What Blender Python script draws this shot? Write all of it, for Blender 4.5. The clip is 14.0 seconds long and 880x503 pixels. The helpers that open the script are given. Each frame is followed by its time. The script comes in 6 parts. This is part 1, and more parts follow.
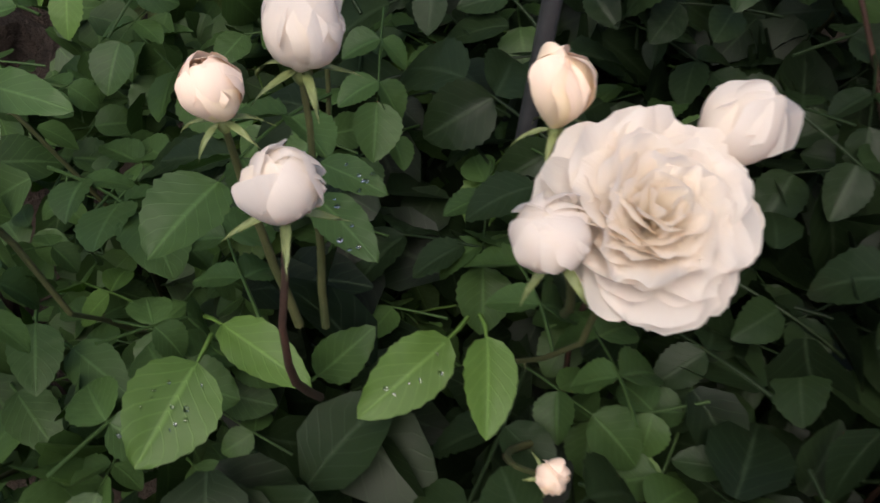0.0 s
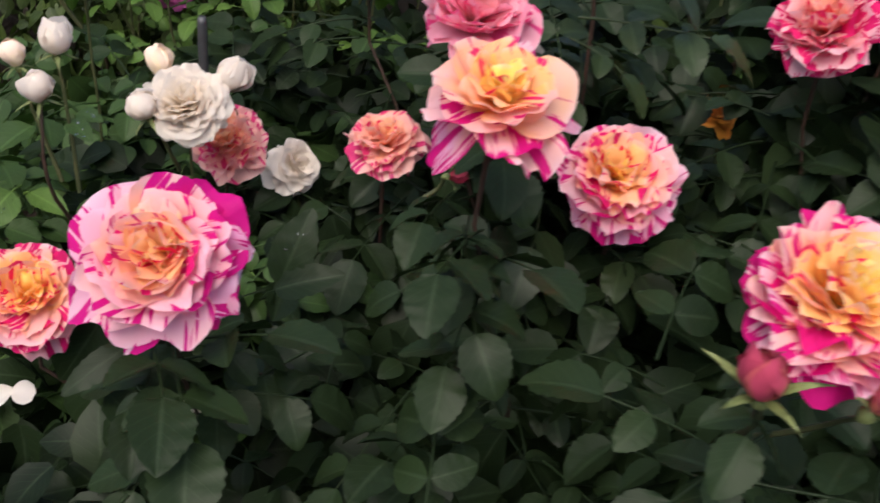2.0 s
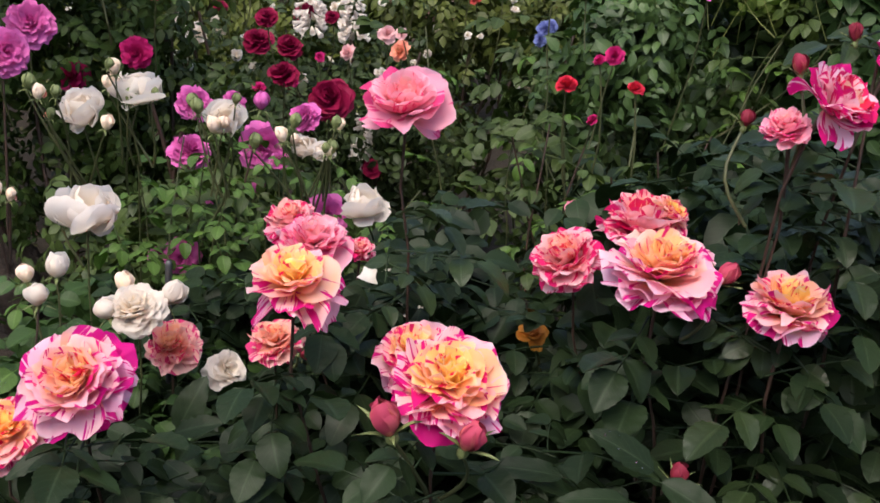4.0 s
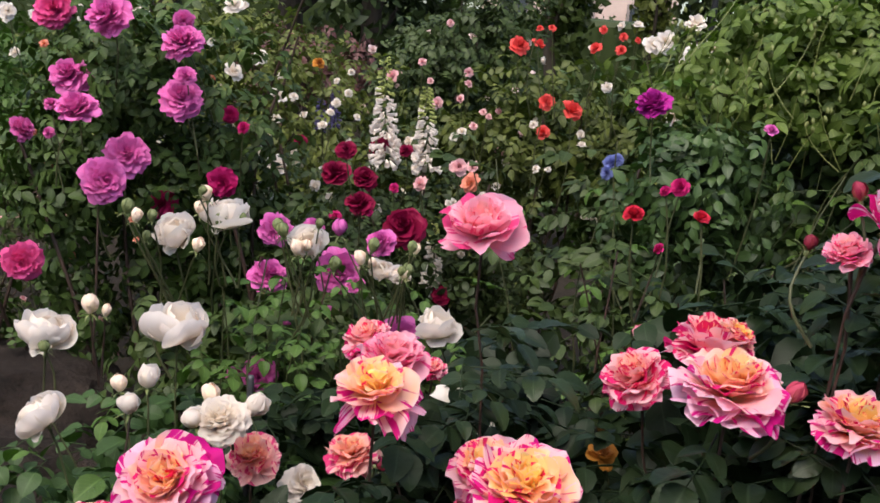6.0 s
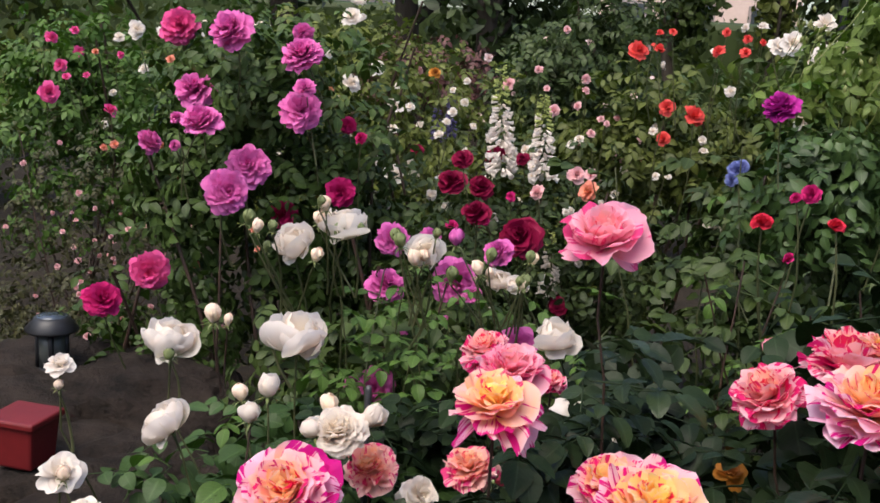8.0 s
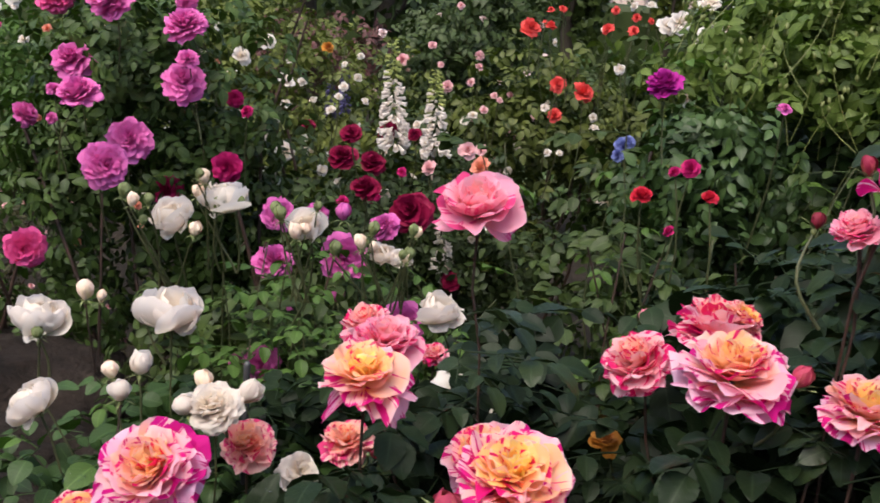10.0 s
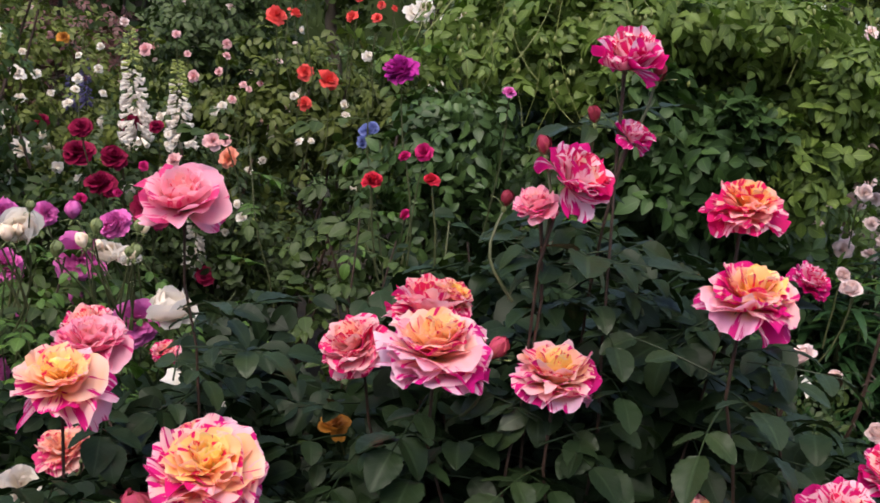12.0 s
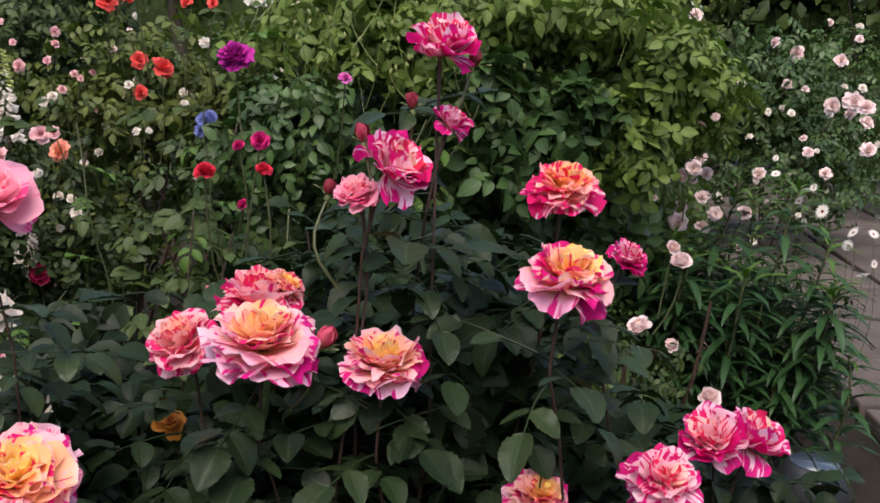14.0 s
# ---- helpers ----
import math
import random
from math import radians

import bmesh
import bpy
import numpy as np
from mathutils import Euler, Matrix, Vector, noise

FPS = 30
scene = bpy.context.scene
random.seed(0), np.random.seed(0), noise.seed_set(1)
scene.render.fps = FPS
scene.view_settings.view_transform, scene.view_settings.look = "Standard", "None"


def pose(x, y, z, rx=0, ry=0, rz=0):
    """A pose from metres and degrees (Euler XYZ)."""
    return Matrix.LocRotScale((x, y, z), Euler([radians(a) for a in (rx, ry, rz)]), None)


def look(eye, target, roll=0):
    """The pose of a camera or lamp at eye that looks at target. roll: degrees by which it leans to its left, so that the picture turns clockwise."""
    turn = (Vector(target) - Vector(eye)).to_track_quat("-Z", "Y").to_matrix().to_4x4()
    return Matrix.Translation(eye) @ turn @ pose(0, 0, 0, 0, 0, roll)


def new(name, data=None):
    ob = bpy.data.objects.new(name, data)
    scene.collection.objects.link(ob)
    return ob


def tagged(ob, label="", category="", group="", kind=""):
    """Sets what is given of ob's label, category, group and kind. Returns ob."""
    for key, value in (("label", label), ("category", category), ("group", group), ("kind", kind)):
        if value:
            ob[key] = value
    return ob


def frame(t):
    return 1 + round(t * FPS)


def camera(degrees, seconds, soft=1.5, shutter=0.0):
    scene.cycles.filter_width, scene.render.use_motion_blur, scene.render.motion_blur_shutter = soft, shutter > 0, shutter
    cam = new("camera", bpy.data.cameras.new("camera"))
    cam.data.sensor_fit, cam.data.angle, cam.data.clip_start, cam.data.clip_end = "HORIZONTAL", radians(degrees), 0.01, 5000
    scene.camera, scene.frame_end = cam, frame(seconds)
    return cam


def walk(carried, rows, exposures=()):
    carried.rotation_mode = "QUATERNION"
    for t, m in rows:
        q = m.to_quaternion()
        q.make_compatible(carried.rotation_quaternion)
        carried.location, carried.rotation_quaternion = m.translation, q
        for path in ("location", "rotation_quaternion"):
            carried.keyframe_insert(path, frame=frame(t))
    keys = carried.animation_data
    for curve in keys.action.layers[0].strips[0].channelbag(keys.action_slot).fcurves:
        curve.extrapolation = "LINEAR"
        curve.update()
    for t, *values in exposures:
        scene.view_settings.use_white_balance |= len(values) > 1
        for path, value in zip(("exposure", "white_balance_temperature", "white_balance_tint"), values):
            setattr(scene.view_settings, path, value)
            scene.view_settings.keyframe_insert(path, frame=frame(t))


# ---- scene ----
cam = camera(47.0, 14.0, 1.65, 0.2)
PATH = [
    (0, (0.014, -0.022, 1.004), (0.096, 1.287, -0.506), 7.5),
    (0.5, (0.075, -0.136, 1.077), (0.141, 1.236, -0.376), 8.5),
    (1, (0.143, -0.266, 1.107), (0.235, 1.213, -0.236), 8.5),
    (1.5, (0.168, -0.389, 1.109), (0.297, 1.166, -0.142), 7.3),
    (2, (0.232, -0.495, 1.172), (0.371, 1.111, -0.012), 7.5),
    (2.5, (0.363, -0.577, 1.191), (0.422, 1.124, 0.141), 6.2),
    (3, (0.352, -0.7, 1.21), (0.387, 1.098, 0.334), 5.0),
    (3.5, (0.388, -0.787, 1.232), (0.373, 1.066, 0.48), 5.4),
    (4, (0.45, -0.81, 1.235), (0.371, 1.08, 0.586), 5.4),
    (4.2, (0.451, -0.824, 1.241), (0.357, 1.076, 0.626), 5.4),
    (6.3, (0.44, -0.864, 1.233), (0.176, 1.079, 0.837), 4.7),
    (6.5, (0.437, -0.862, 1.233), (0.15, 1.078, 0.841), 4.4),
    (7, (0.431, -0.867, 1.233), (0.086, 1.064, 0.841), 4.2),
    (7.2, (0.432, -0.859, 1.233), (0.06, 1.066, 0.838), 4.0),
    (8.3, (0.438, -0.842, 1.229), (-0.03, 1.073, 0.812), 3.7),
    (9.5, (0.452, -0.819, 1.224), (0.048, 1.09, 0.787), 3.7),
    (10, (0.465, -0.829, 1.222), (0.198, 1.105, 0.787), 4.6),
    (10.5, (0.496, -0.821, 1.218), (0.341, 1.127, 0.792), 4.7),
    (11, (0.51, -0.822, 1.223), (0.473, 1.131, 0.79), 4.6),
    (11.5, (0.531, -0.824, 1.227), (0.583, 1.128, 0.793), 4.2),
    (12, (0.537, -0.831, 1.228), (0.696, 1.116, 0.802), 4.2),
    (12.5, (0.546, -0.834, 1.233), (0.792, 1.105, 0.808), 4.2),
    (13, (0.554, -0.839, 1.235), (0.877, 1.088, 0.807), 4.1),
    (13.5, (0.565, -0.843, 1.231), (0.95, 1.072, 0.8), 3.9),
    (14, (0.569, -0.834, 1.234), (1.001, 1.069, 0.795), 3.7),
]
walk(cam, [(t, look(eye, target, roll)) for t, eye, target, roll in PATH], [(0, -0.27), (0.8, -0.1), (1.6, -0.16), (2.5, 0.0), (3.5, 0.08), (4.2, 0.08), (6.4, 0.0), (14, 0.0)])

# ---- light ----
world = bpy.data.worlds.new("sky")
scene.world = world
world.use_nodes = True
wn = world.node_tree.nodes
sky = wn.new("ShaderNodeTexSky")
sky.sky_type, sky.sun_disc = "NISHITA", False
sky.sun_elevation, sky.sun_rotation = radians(58), radians(200)
sky.air_density, sky.dust_density, sky.ozone_density = 1.0, 3.0, 0.6
world.node_tree.links.new(sky.outputs["Color"], wn["Background"].inputs["Color"])
wn["Background"].inputs["Strength"].default_value = 0.28
sun = new("sun", bpy.data.lights.new("sun", "SUN"))
sun.data.energy, sun.data.angle, sun.data.color = 3.5, radians(50), (1.0, 0.94, 0.84)
sun.matrix_world = look((-1.2, -2.5, 5.0), (0, 0, 0))

# ---- materials ----
def material(name):
    m = bpy.data.materials.new(name)
    m.use_nodes = True
    return m, m.node_tree.nodes, m.node_tree.links


def node(nodes, kind, **values):
    n = nodes.new(kind)
    for key, value in values.items():
        n.inputs[key.replace("_", " ")].default_value = value
    return n


def ramp(nodes, stops):
    r = nodes.new("ShaderNodeValToRGB")
    while len(r.color_ramp.elements) < len(stops):
        r.color_ramp.elements.new(0.5)
    for e, (at, c) in zip(r.color_ramp.elements, stops):
        e.position, e.color = at, (*c, 1) if len(c) == 3 else c
    return r


def mixed(nodes, links, kind, a, b, factor):
    m = nodes.new("ShaderNodeMix")
    m.data_type, m.blend_type = "RGBA", kind
    for socket, value in ((m.inputs[0], factor), (m.inputs[6], a), (m.inputs[7], b)):
        if isinstance(value, bpy.types.NodeSocket):
            links.new(value, socket)
        else:
            socket.default_value = value if isinstance(value, (int, float)) else (*value, 1)
    return m.outputs[2]


def sums(nodes, links, kind, a, b, clamp=False):
    m = nodes.new("ShaderNodeMath")
    m.operation, m.use_clamp = kind, clamp
    for socket, value in zip(m.inputs, (a, b)):
        if isinstance(value, bpy.types.NodeSocket):
            links.new(value, socket)
        else:
            socket.default_value = value
    return m.outputs[0]


def thin_sheet(nodes, links, colour, through_colour, share, rough, bump=None, gloss=0.4):
    """A petal or a leaf: it reflects, and lets part of the light through."""
    p = nodes["Principled BSDF"]
    p.inputs["Roughness"].default_value = rough
    p.inputs["Specular IOR Level"].default_value = gloss
    links.new(colour, p.inputs["Base Color"])
    tr = nodes.new("ShaderNodeBsdfTranslucent")
    links.new(through_colour, tr.inputs["Color"])
    mx = node(nodes, "ShaderNodeMixShader", Fac=share)
    links.new(p.outputs[0], mx.inputs[1])
    links.new(tr.outputs[0], mx.inputs[2])
    links.new(mx.outputs[0], nodes["Material Output"].inputs["Surface"])
    if bump is not None:
        b = node(nodes, "ShaderNodeBump", Strength=bump[1], Distance=bump[2])
        links.new(bump[0], b.inputs["Height"])
        links.new(b.outputs[0], p.inputs["Normal"])
        links.new(b.outputs[0], tr.inputs["Normal"])


def uv_split(nodes, links, layer):
    uv = nodes.new("ShaderNodeUVMap")
    uv.uv_map = layer
    s = nodes.new("ShaderNodeSeparateXYZ")
    links.new(uv.outputs[0], s.inputs[0])
    return uv.outputs[0], s.outputs[0], s.outputs[1]


def streaks(nodes, links, uv, across, along, detail=3.0):
    mp = node(nodes, "ShaderNodeMapping", Scale=(across, along, 1))
    links.new(uv, mp.inputs[0])
    nz = node(nodes, "ShaderNodeTexNoise", Scale=1.0, Detail=detail, Roughness=0.6)
    links.new(mp.outputs[0], nz.inputs[0])
    return nz.outputs[0]


def striped_petals(name, edge, inner, stripe, amount, warm, middle=(0.96, 0.58, 0.27), heart=(0.98, 0.74, 0.24), flush=0.40):
    """Petals with a pale rim, an apricot to yellow base and bold streaks of deep pink that start at the rim."""
    m, n, l = material(name)
    uv, u, v = uv_split(n, l, "petal")
    _, ring, chance = uv_split(n, l, "ring")
    soft_noise = node(n, "ShaderNodeTexNoise", Scale=60.0, Detail=2.0)
    l.new(n.new("ShaderNodeTexCoord").outputs["Object"], soft_noise.inputs[0])
    cloudy = sums(n, l, "ADD", sums(n, l, "MULTIPLY", soft_noise.outputs[0], 0.5), -0.25)
    other = sums(n, l, "FRACT", sums(n, l, "MULTIPLY", chance, 7.3), 0)
    place = sums(n, l, "ADD", sums(n, l, "MULTIPLY", ring, 0.80), sums(n, l, "MULTIPLY", other, 0.28))
    place = sums(n, l, "ADD", place, sums(n, l, "MULTIPLY", cloudy, 0.6))
    tips = ramp(n, [(0.12, edge), (0.45, [0.6 * e + 0.4 * c for e, c in zip(edge, middle)]), (0.75, middle), (1.0, heart)])
    l.new(sums(n, l, "ADD", place, warm * 0.35 + 0.0), tips.inputs[0])
    blush = sums(n, l, "MULTIPLY", sums(n, l, "FRACT", sums(n, l, "MULTIPLY", chance, 3.1), 0), sums(n, l, "ADD", flush, sums(n, l, "MULTIPLY", ring, -0.6 * flush)))
    flushed = mixed(n, l, "MIX", tips.outputs[0], (0.90, 0.24, 0.50), blush)
    deep = sums(n, l, "ADD", sums(n, l, "MULTIPLY", v, -1.55), sums(n, l, "ADD", sums(n, l, "MULTIPLY", cloudy, 1.6), 0.90 + warm * 2.2), True)
    flushed = mixed(n, l, "MIX", flushed, inner, deep)
    pale = ramp(n, [(0.86, (0, 0, 0)), (1.0, (0.5, 0.5, 0.5))])
    l.new(v, pale.inputs[0])
    flushed = mixed(n, l, "MIX", flushed, [0.5 * e + 0.46 for e in edge], pale.outputs[0])
    fine = streaks(n, l, uv, 13.0, 0.55, 2.0)
    broad = streaks(n, l, uv, 2.6, 0.9, 2.0)
    mask = sums(n, l, "ADD", sums(n, l, "MULTIPLY", sums(n, l, "ADD", fine, -0.5), 1.75), sums(n, l, "MULTIPLY", sums(n, l, "ADD", broad, -0.5), 1.9))
    mask = sums(n, l, "ADD", mask, sums(n, l, "MULTIPLY", sums(n, l, "ADD", v, -0.62), 0.30))
    mask = sums(n, l, "ADD", mask, 1.13)
    mask = sums(n, l, "ADD", mask, sums(n, l, "MULTIPLY", ring, -0.27))
    mask = sums(n, l, "ADD", mask, sums(n, l, "MULTIPLY", sums(n, l, "POWER", chance, 5.0), 0.46))
    cut = ramp(n, [(0.97 - amount, (0, 0, 0)), (1.02 - amount, (1, 1, 1))])
    l.new(sums(n, l, "ADD", mask, -0.6), cut.inputs[0])
    hue = mixed(n, l, "MIX", stripe, (0.80, 0.035, 0.07), sums(n, l, "ADD", sums(n, l, "MULTIPLY", ring, 1.3), -0.45, True))
    colour = mixed(n, l, "MIX", flushed, hue, cut.outputs[0])
    thin_sheet(n, l, colour, colour, 0.5, 0.6, (streaks(n, l, uv, 30, 3), 0.25, 0.001), 0.15)
    return m


def plain_petals(name, edge, inner, share=0.3):
    m, n, l = material(name)
    uv, u, v = uv_split(n, l, "petal")
    _, ring, chance = uv_split(n, l, "ring")
    grain = streaks(n, l, uv, 9.0, 1.2)
    f = sums(n, l, "ADD", sums(n, l, "MULTIPLY", ring, 0.55), sums(n, l, "MULTIPLY", v, -0.45))
    f = sums(n, l, "ADD", f, sums(n, l, "MULTIPLY", grain, 0.55))
    f = sums(n, l, "ADD", f, sums(n, l, "MULTIPLY", chance, 0.12), True)
    base = ramp(n, [(0.1, edge), (0.75, inner)])
    l.new(f, base.inputs[0])
    thin_sheet(n, l, base.outputs[0], base.outputs[0], share, 0.6, (streaks(n, l, uv, 26, 3), 0.2, 0.001), 0.2)
    return m


def leaf_skin(name, dark, light, share=0.14, rough=0.48, gloss=0.22):
    """Leaves with a pale midrib and side veins, varied from leaf to leaf."""
    m, n, l = material(name)
    uv, u, v = uv_split(n, l, "petal")
    island = n.new("ShaderNodeNewGeometry").outputs["Random Per Island"]
    thing = n.new("ShaderNodeObjectInfo").outputs["Random"]
    coords = n.new("ShaderNodeTexCoord").outputs["Object"]
    mottle = node(n, "ShaderNodeTexNoise", Scale=45.0, Detail=4.0, Roughness=0.65)
    l.new(coords, mottle.inputs[0])
    f = sums(n, l, "ADD", sums(n, l, "MULTIPLY", island, 0.55), sums(n, l, "MULTIPLY", thing, 0.3))
    f = sums(n, l, "ADD", f, sums(n, l, "MULTIPLY", mottle.outputs[0], 0.5))
    f = sums(n, l, "ADD", f, -0.2, True)
    base = ramp(n, [(0.0, dark), (0.75, light), (1.0, [min(1, c * 1.25) for c in light])])
    l.new(f, base.inputs[0])
    side = sums(n, l, "ABSOLUTE", sums(n, l, "ADD", sums(n, l, "FRACT", u, 0), -0.5), 0)
    rib = ramp(n, [(0.012, (1, 1, 1)), (0.045, (0, 0, 0))])
    l.new(side, rib.inputs[0])
    wave = sums(n, l, "ADD", sums(n, l, "MULTIPLY", v, 44.0), sums(n, l, "MULTIPLY", side, -30.0))
    veins = ramp(n, [(0.90, (0, 0, 0)), (0.99, (1, 1, 1))])
    l.new(sums(n, l, "SINE", wave, 0), veins.inputs[0])
    lines = sums(n, l, "ADD", sums(n, l, "MULTIPLY", rib.outputs[0], 0.26), sums(n, l, "MULTIPLY", veins.outputs[0], 0.12))
    colour = mixed(n, l, "MIX", base.outputs[0], [min(1, c * 2.2 + 0.02) for c in light], lines)
    height = sums(n, l, "ADD", sums(n, l, "MULTIPLY", lines, -1.0), sums(n, l, "MULTIPLY", mottle.outputs[0], 0.5))
    thin = mixed(n, l, "MULTIPLY", colour, (0.9, 1.25, 0.4), 1.0)
    thin_sheet(n, l, colour, thin, share, rough, (height, 0.35, 0.001), gloss)
    return m


def rough_stuff(name, dark, light, scale, rough=0.85, bump=0.5, distance=0.01, stretch=(1, 1, 1), metal=0.0):
    m, n, l = material(name)
    p = n["Principled BSDF"]
    mp = node(n, "ShaderNodeMapping", Scale=stretch)
    l.new(n.new("ShaderNodeTexCoord").outputs["Object"], mp.inputs[0])
    big = node(n, "ShaderNodeTexNoise", Scale=scale, Detail=8.0, Roughness=0.65)
    small = node(n, "ShaderNodeTexNoise", Scale=scale * 9, Detail=5.0, Roughness=0.7)
    for t in (big, small):
        l.new(mp.outputs[0], t.inputs[0])
    f = sums(n, l, "ADD", sums(n, l, "MULTIPLY", big.outputs[0], 0.7), sums(n, l, "MULTIPLY", small.outputs[0], 0.3))
    r = ramp(n, [(0.33, dark), (0.67, light)])
    l.new(f, r.inputs[0])
    l.new(r.outputs[0], p.inputs["Base Color"])
    p.inputs["Roughness"].default_value, p.inputs["Metallic"].default_value = rough, metal
    p.inputs["Specular IOR Level"].default_value = 0.2 if rough > 0.7 else 0.5
    b = node(n, "ShaderNodeBump", Strength=bump, Distance=distance)
    l.new(f, b.inputs["Height"])
    l.new(b.outputs[0], p.inputs["Normal"])
    return m


STRIPED = striped_petals("striped_petals", (0.92, 0.56, 0.78), (0.97, 0.44, 0.10), (0.66, 0.010, 0.25), 0.30, 0.01, (0.96, 0.59, 0.30), (0.98, 0.84, 0.36), 0.30)
STRIPED_GOLD = striped_petals("striped_petals_gold", (0.92, 0.55, 0.74), (0.98, 0.54, 0.07), (0.68, 0.010, 0.22), 0.30, 0.04, (0.97, 0.62, 0.20), (0.98, 0.82, 0.22))
STRIPED_RED = striped_petals("striped_petals_red", (0.93, 0.60, 0.75), (0.93, 0.40, 0.30), (0.70, 0.010, 0.22), 0.55, -0.16, (0.94, 0.66, 0.70), (0.96, 0.66, 0.46), 0.22)
STRIPED_CORAL = striped_petals("striped_petals_coral", (0.93, 0.57, 0.66), (0.95, 0.40, 0.16), (0.72, 0.02, 0.18), 0.42, -0.06, (0.95, 0.53, 0.44), (0.97, 0.62, 0.34), 0.34)
STRIPED_PEACH = striped_petals("striped_petals_peach", (0.94, 0.56, 0.52), (0.95, 0.44, 0.20), (0.78, 0.06, 0.24), 0.20, 0.0, (0.95, 0.54, 0.34), (0.97, 0.60, 0.32), 0.22)
STRIPED_EMBER = striped_petals("striped_petals_ember", (0.93, 0.54, 0.64), (0.97, 0.48, 0.08), (0.71, 0.014, 0.17), 0.35, 0.04, (0.97, 0.57, 0.18), (0.98, 0.76, 0.17))
STRIPED_PINK = striped_petals("striped_petals_pink", (0.93, 0.46, 0.58), (0.94, 0.42, 0.30), (0.80, 0.08, 0.28), 0.20, -0.14, (0.93, 0.45, 0.50), (0.94, 0.48, 0.44))
CREAM = plain_petals("cream_petals", (0.86, 0.79, 0.73), (0.88, 0.79, 0.66), 0.6)
CREAM_BUD = plain_petals("cream_bud_petals", (0.80, 0.62, 0.50), (0.82, 0.68, 0.38), 0.2)
WHITE = plain_petals("white_petals", (0.86, 0.785, 0.735), (0.86, 0.775, 0.66), 0.46)
MAGENTA_P = plain_petals("mauve_petals", (0.77, 0.19, 0.50), (0.60, 0.075, 0.34))
PURPLE_P = plain_petals("purple_petals", (0.68, 0.15, 0.45), (0.52, 0.06, 0.30))
CERISE_P = plain_petals("cerise_petals", (0.58, 0.02, 0.17), (0.40, 0.005, 0.10))
HOT_PINK_P = plain_petals("hot_pink_petals", (0.79, 0.11, 0.33), (0.66, 0.04, 0.22))
CRIMSON_P = plain_petals("crimson_petals", (0.25, 0.004, 0.045), (0.15, 0.002, 0.03))
SCARLET_P = plain_petals("scarlet_petals", (0.78, 0.10, 0.09), (0.66, 0.05, 0.05))
SALMON_P = plain_petals("salmon_petals", (0.80, 0.30, 0.22), (0.80, 0.36, 0.20))
BLUSH_P = plain_petals("blush_petals", (0.78, 0.46, 0.48), (0.78, 0.42, 0.44))
PALE_P = plain_petals("pale_blush_petals", (0.80, 0.62, 0.62), (0.80, 0.60, 0.55))
VIOLET_P = plain_petals("violet_petals", (0.46, 0.025, 0.30), (0.32, 0.012, 0.18))
DELPH_P = plain_petals("delphinium_petals", (0.13, 0.11, 0.26), (0.09, 0.08, 0.18))
BLUE_P = plain_petals("blue_petals", (0.20, 0.24, 0.52), (0.14, 0.15, 0.38))
RUBY_P = plain_petals("ruby_petals", (0.66, 0.03, 0.07), (0.50, 0.015, 0.04))
ROSE_BUD = plain_petals("rose_bud_petals", (0.82, 0.28, 0.40), (0.82, 0.34, 0.38))
AMBER_P = plain_petals("amber_petals", (0.62, 0.26, 0.04), (0.30, 0.09, 0.03))
TIP_P = plain_petals("foxglove_tip", (0.42, 0.46, 0.16), (0.30, 0.36, 0.10), 0.25)
CORAL_BUD = plain_petals("coral_bud_petals", (0.42, 0.05, 0.10), (0.66, 0.22, 0.15), 0.2)
DARK_BUD = plain_petals("dark_bud_petals", (0.17, 0.012, 0.03), (0.27, 0.04, 0.045), 0.1)
PINK_BUD = plain_petals("pink_bud_petals", (0.24, 0.015, 0.045), (0.44, 0.12, 0.09), 0.15)
# darker than the leaf's own green: shade among the leaves is put into it
LEAF_DARK = leaf_skin("shaded_dark_leaf", (0.003, 0.006, 0.0025), (0.0140, 0.0255, 0.009), 0.09, 0.42, 0.13)
LEAF_GREEN = leaf_skin("green_leaf", (0.009, 0.018, 0.005), (0.044, 0.066, 0.0145))
# upper leaves of the same bushes: more olive, top light put into the tone
LEAF_UPPER = leaf_skin("top_lit_dark_leaf", (0.005, 0.010, 0.0035), (0.022, 0.036, 0.012), 0.12, 0.40, 0.25)
LEAF_ROUND = leaf_skin("round_cool_leaf", (0.010, 0.022, 0.007), (0.042, 0.080, 0.021), 0.16)
LEAF_TWIGGY = leaf_skin("small_brownish_leaf", (0.016, 0.018, 0.007), (0.056, 0.054, 0.021), 0.12)
LEAF_FRESH = leaf_skin("fresh_leaf", (0.024, 0.052, 0.010), (0.075, 0.135, 0.026), 0.2)
LEAF_FAR = leaf_skin("far_leaf", (0.010, 0.018, 0.006), (0.046, 0.068, 0.020))
LEAF_BLUE = leaf_skin("bluish_leaf", (0.010, 0.021, 0.0055), (0.053, 0.086, 0.019))
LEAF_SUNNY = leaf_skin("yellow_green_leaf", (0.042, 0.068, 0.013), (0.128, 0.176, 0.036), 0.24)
LEAF_HIP = leaf_skin("shrub_leaf", (0.012, 0.025, 0.008), (0.059, 0.102, 0.028), 0.16, 0.42, 0.3)
LEAF_LILY = leaf_skin("lily_leaf", (0.007, 0.023, 0.008), (0.029, 0.068, 0.021), 0.12, 0.42)
LEAF_OLIVE = leaf_skin("olive_leaf", (0.030, 0.043, 0.010), (0.110, 0.128, 0.028), 0.2)
CANE_BROWN = rough_stuff("brown_cane", (0.018, 0.010, 0.007), (0.055, 0.026, 0.016), 30, 0.6, 0.4, 0.002)
CANE_GREEN = rough_stuff("green_cane", (0.030, 0.040, 0.013), (0.085, 0.085, 0.032), 30, 0.55, 0.3, 0.002)
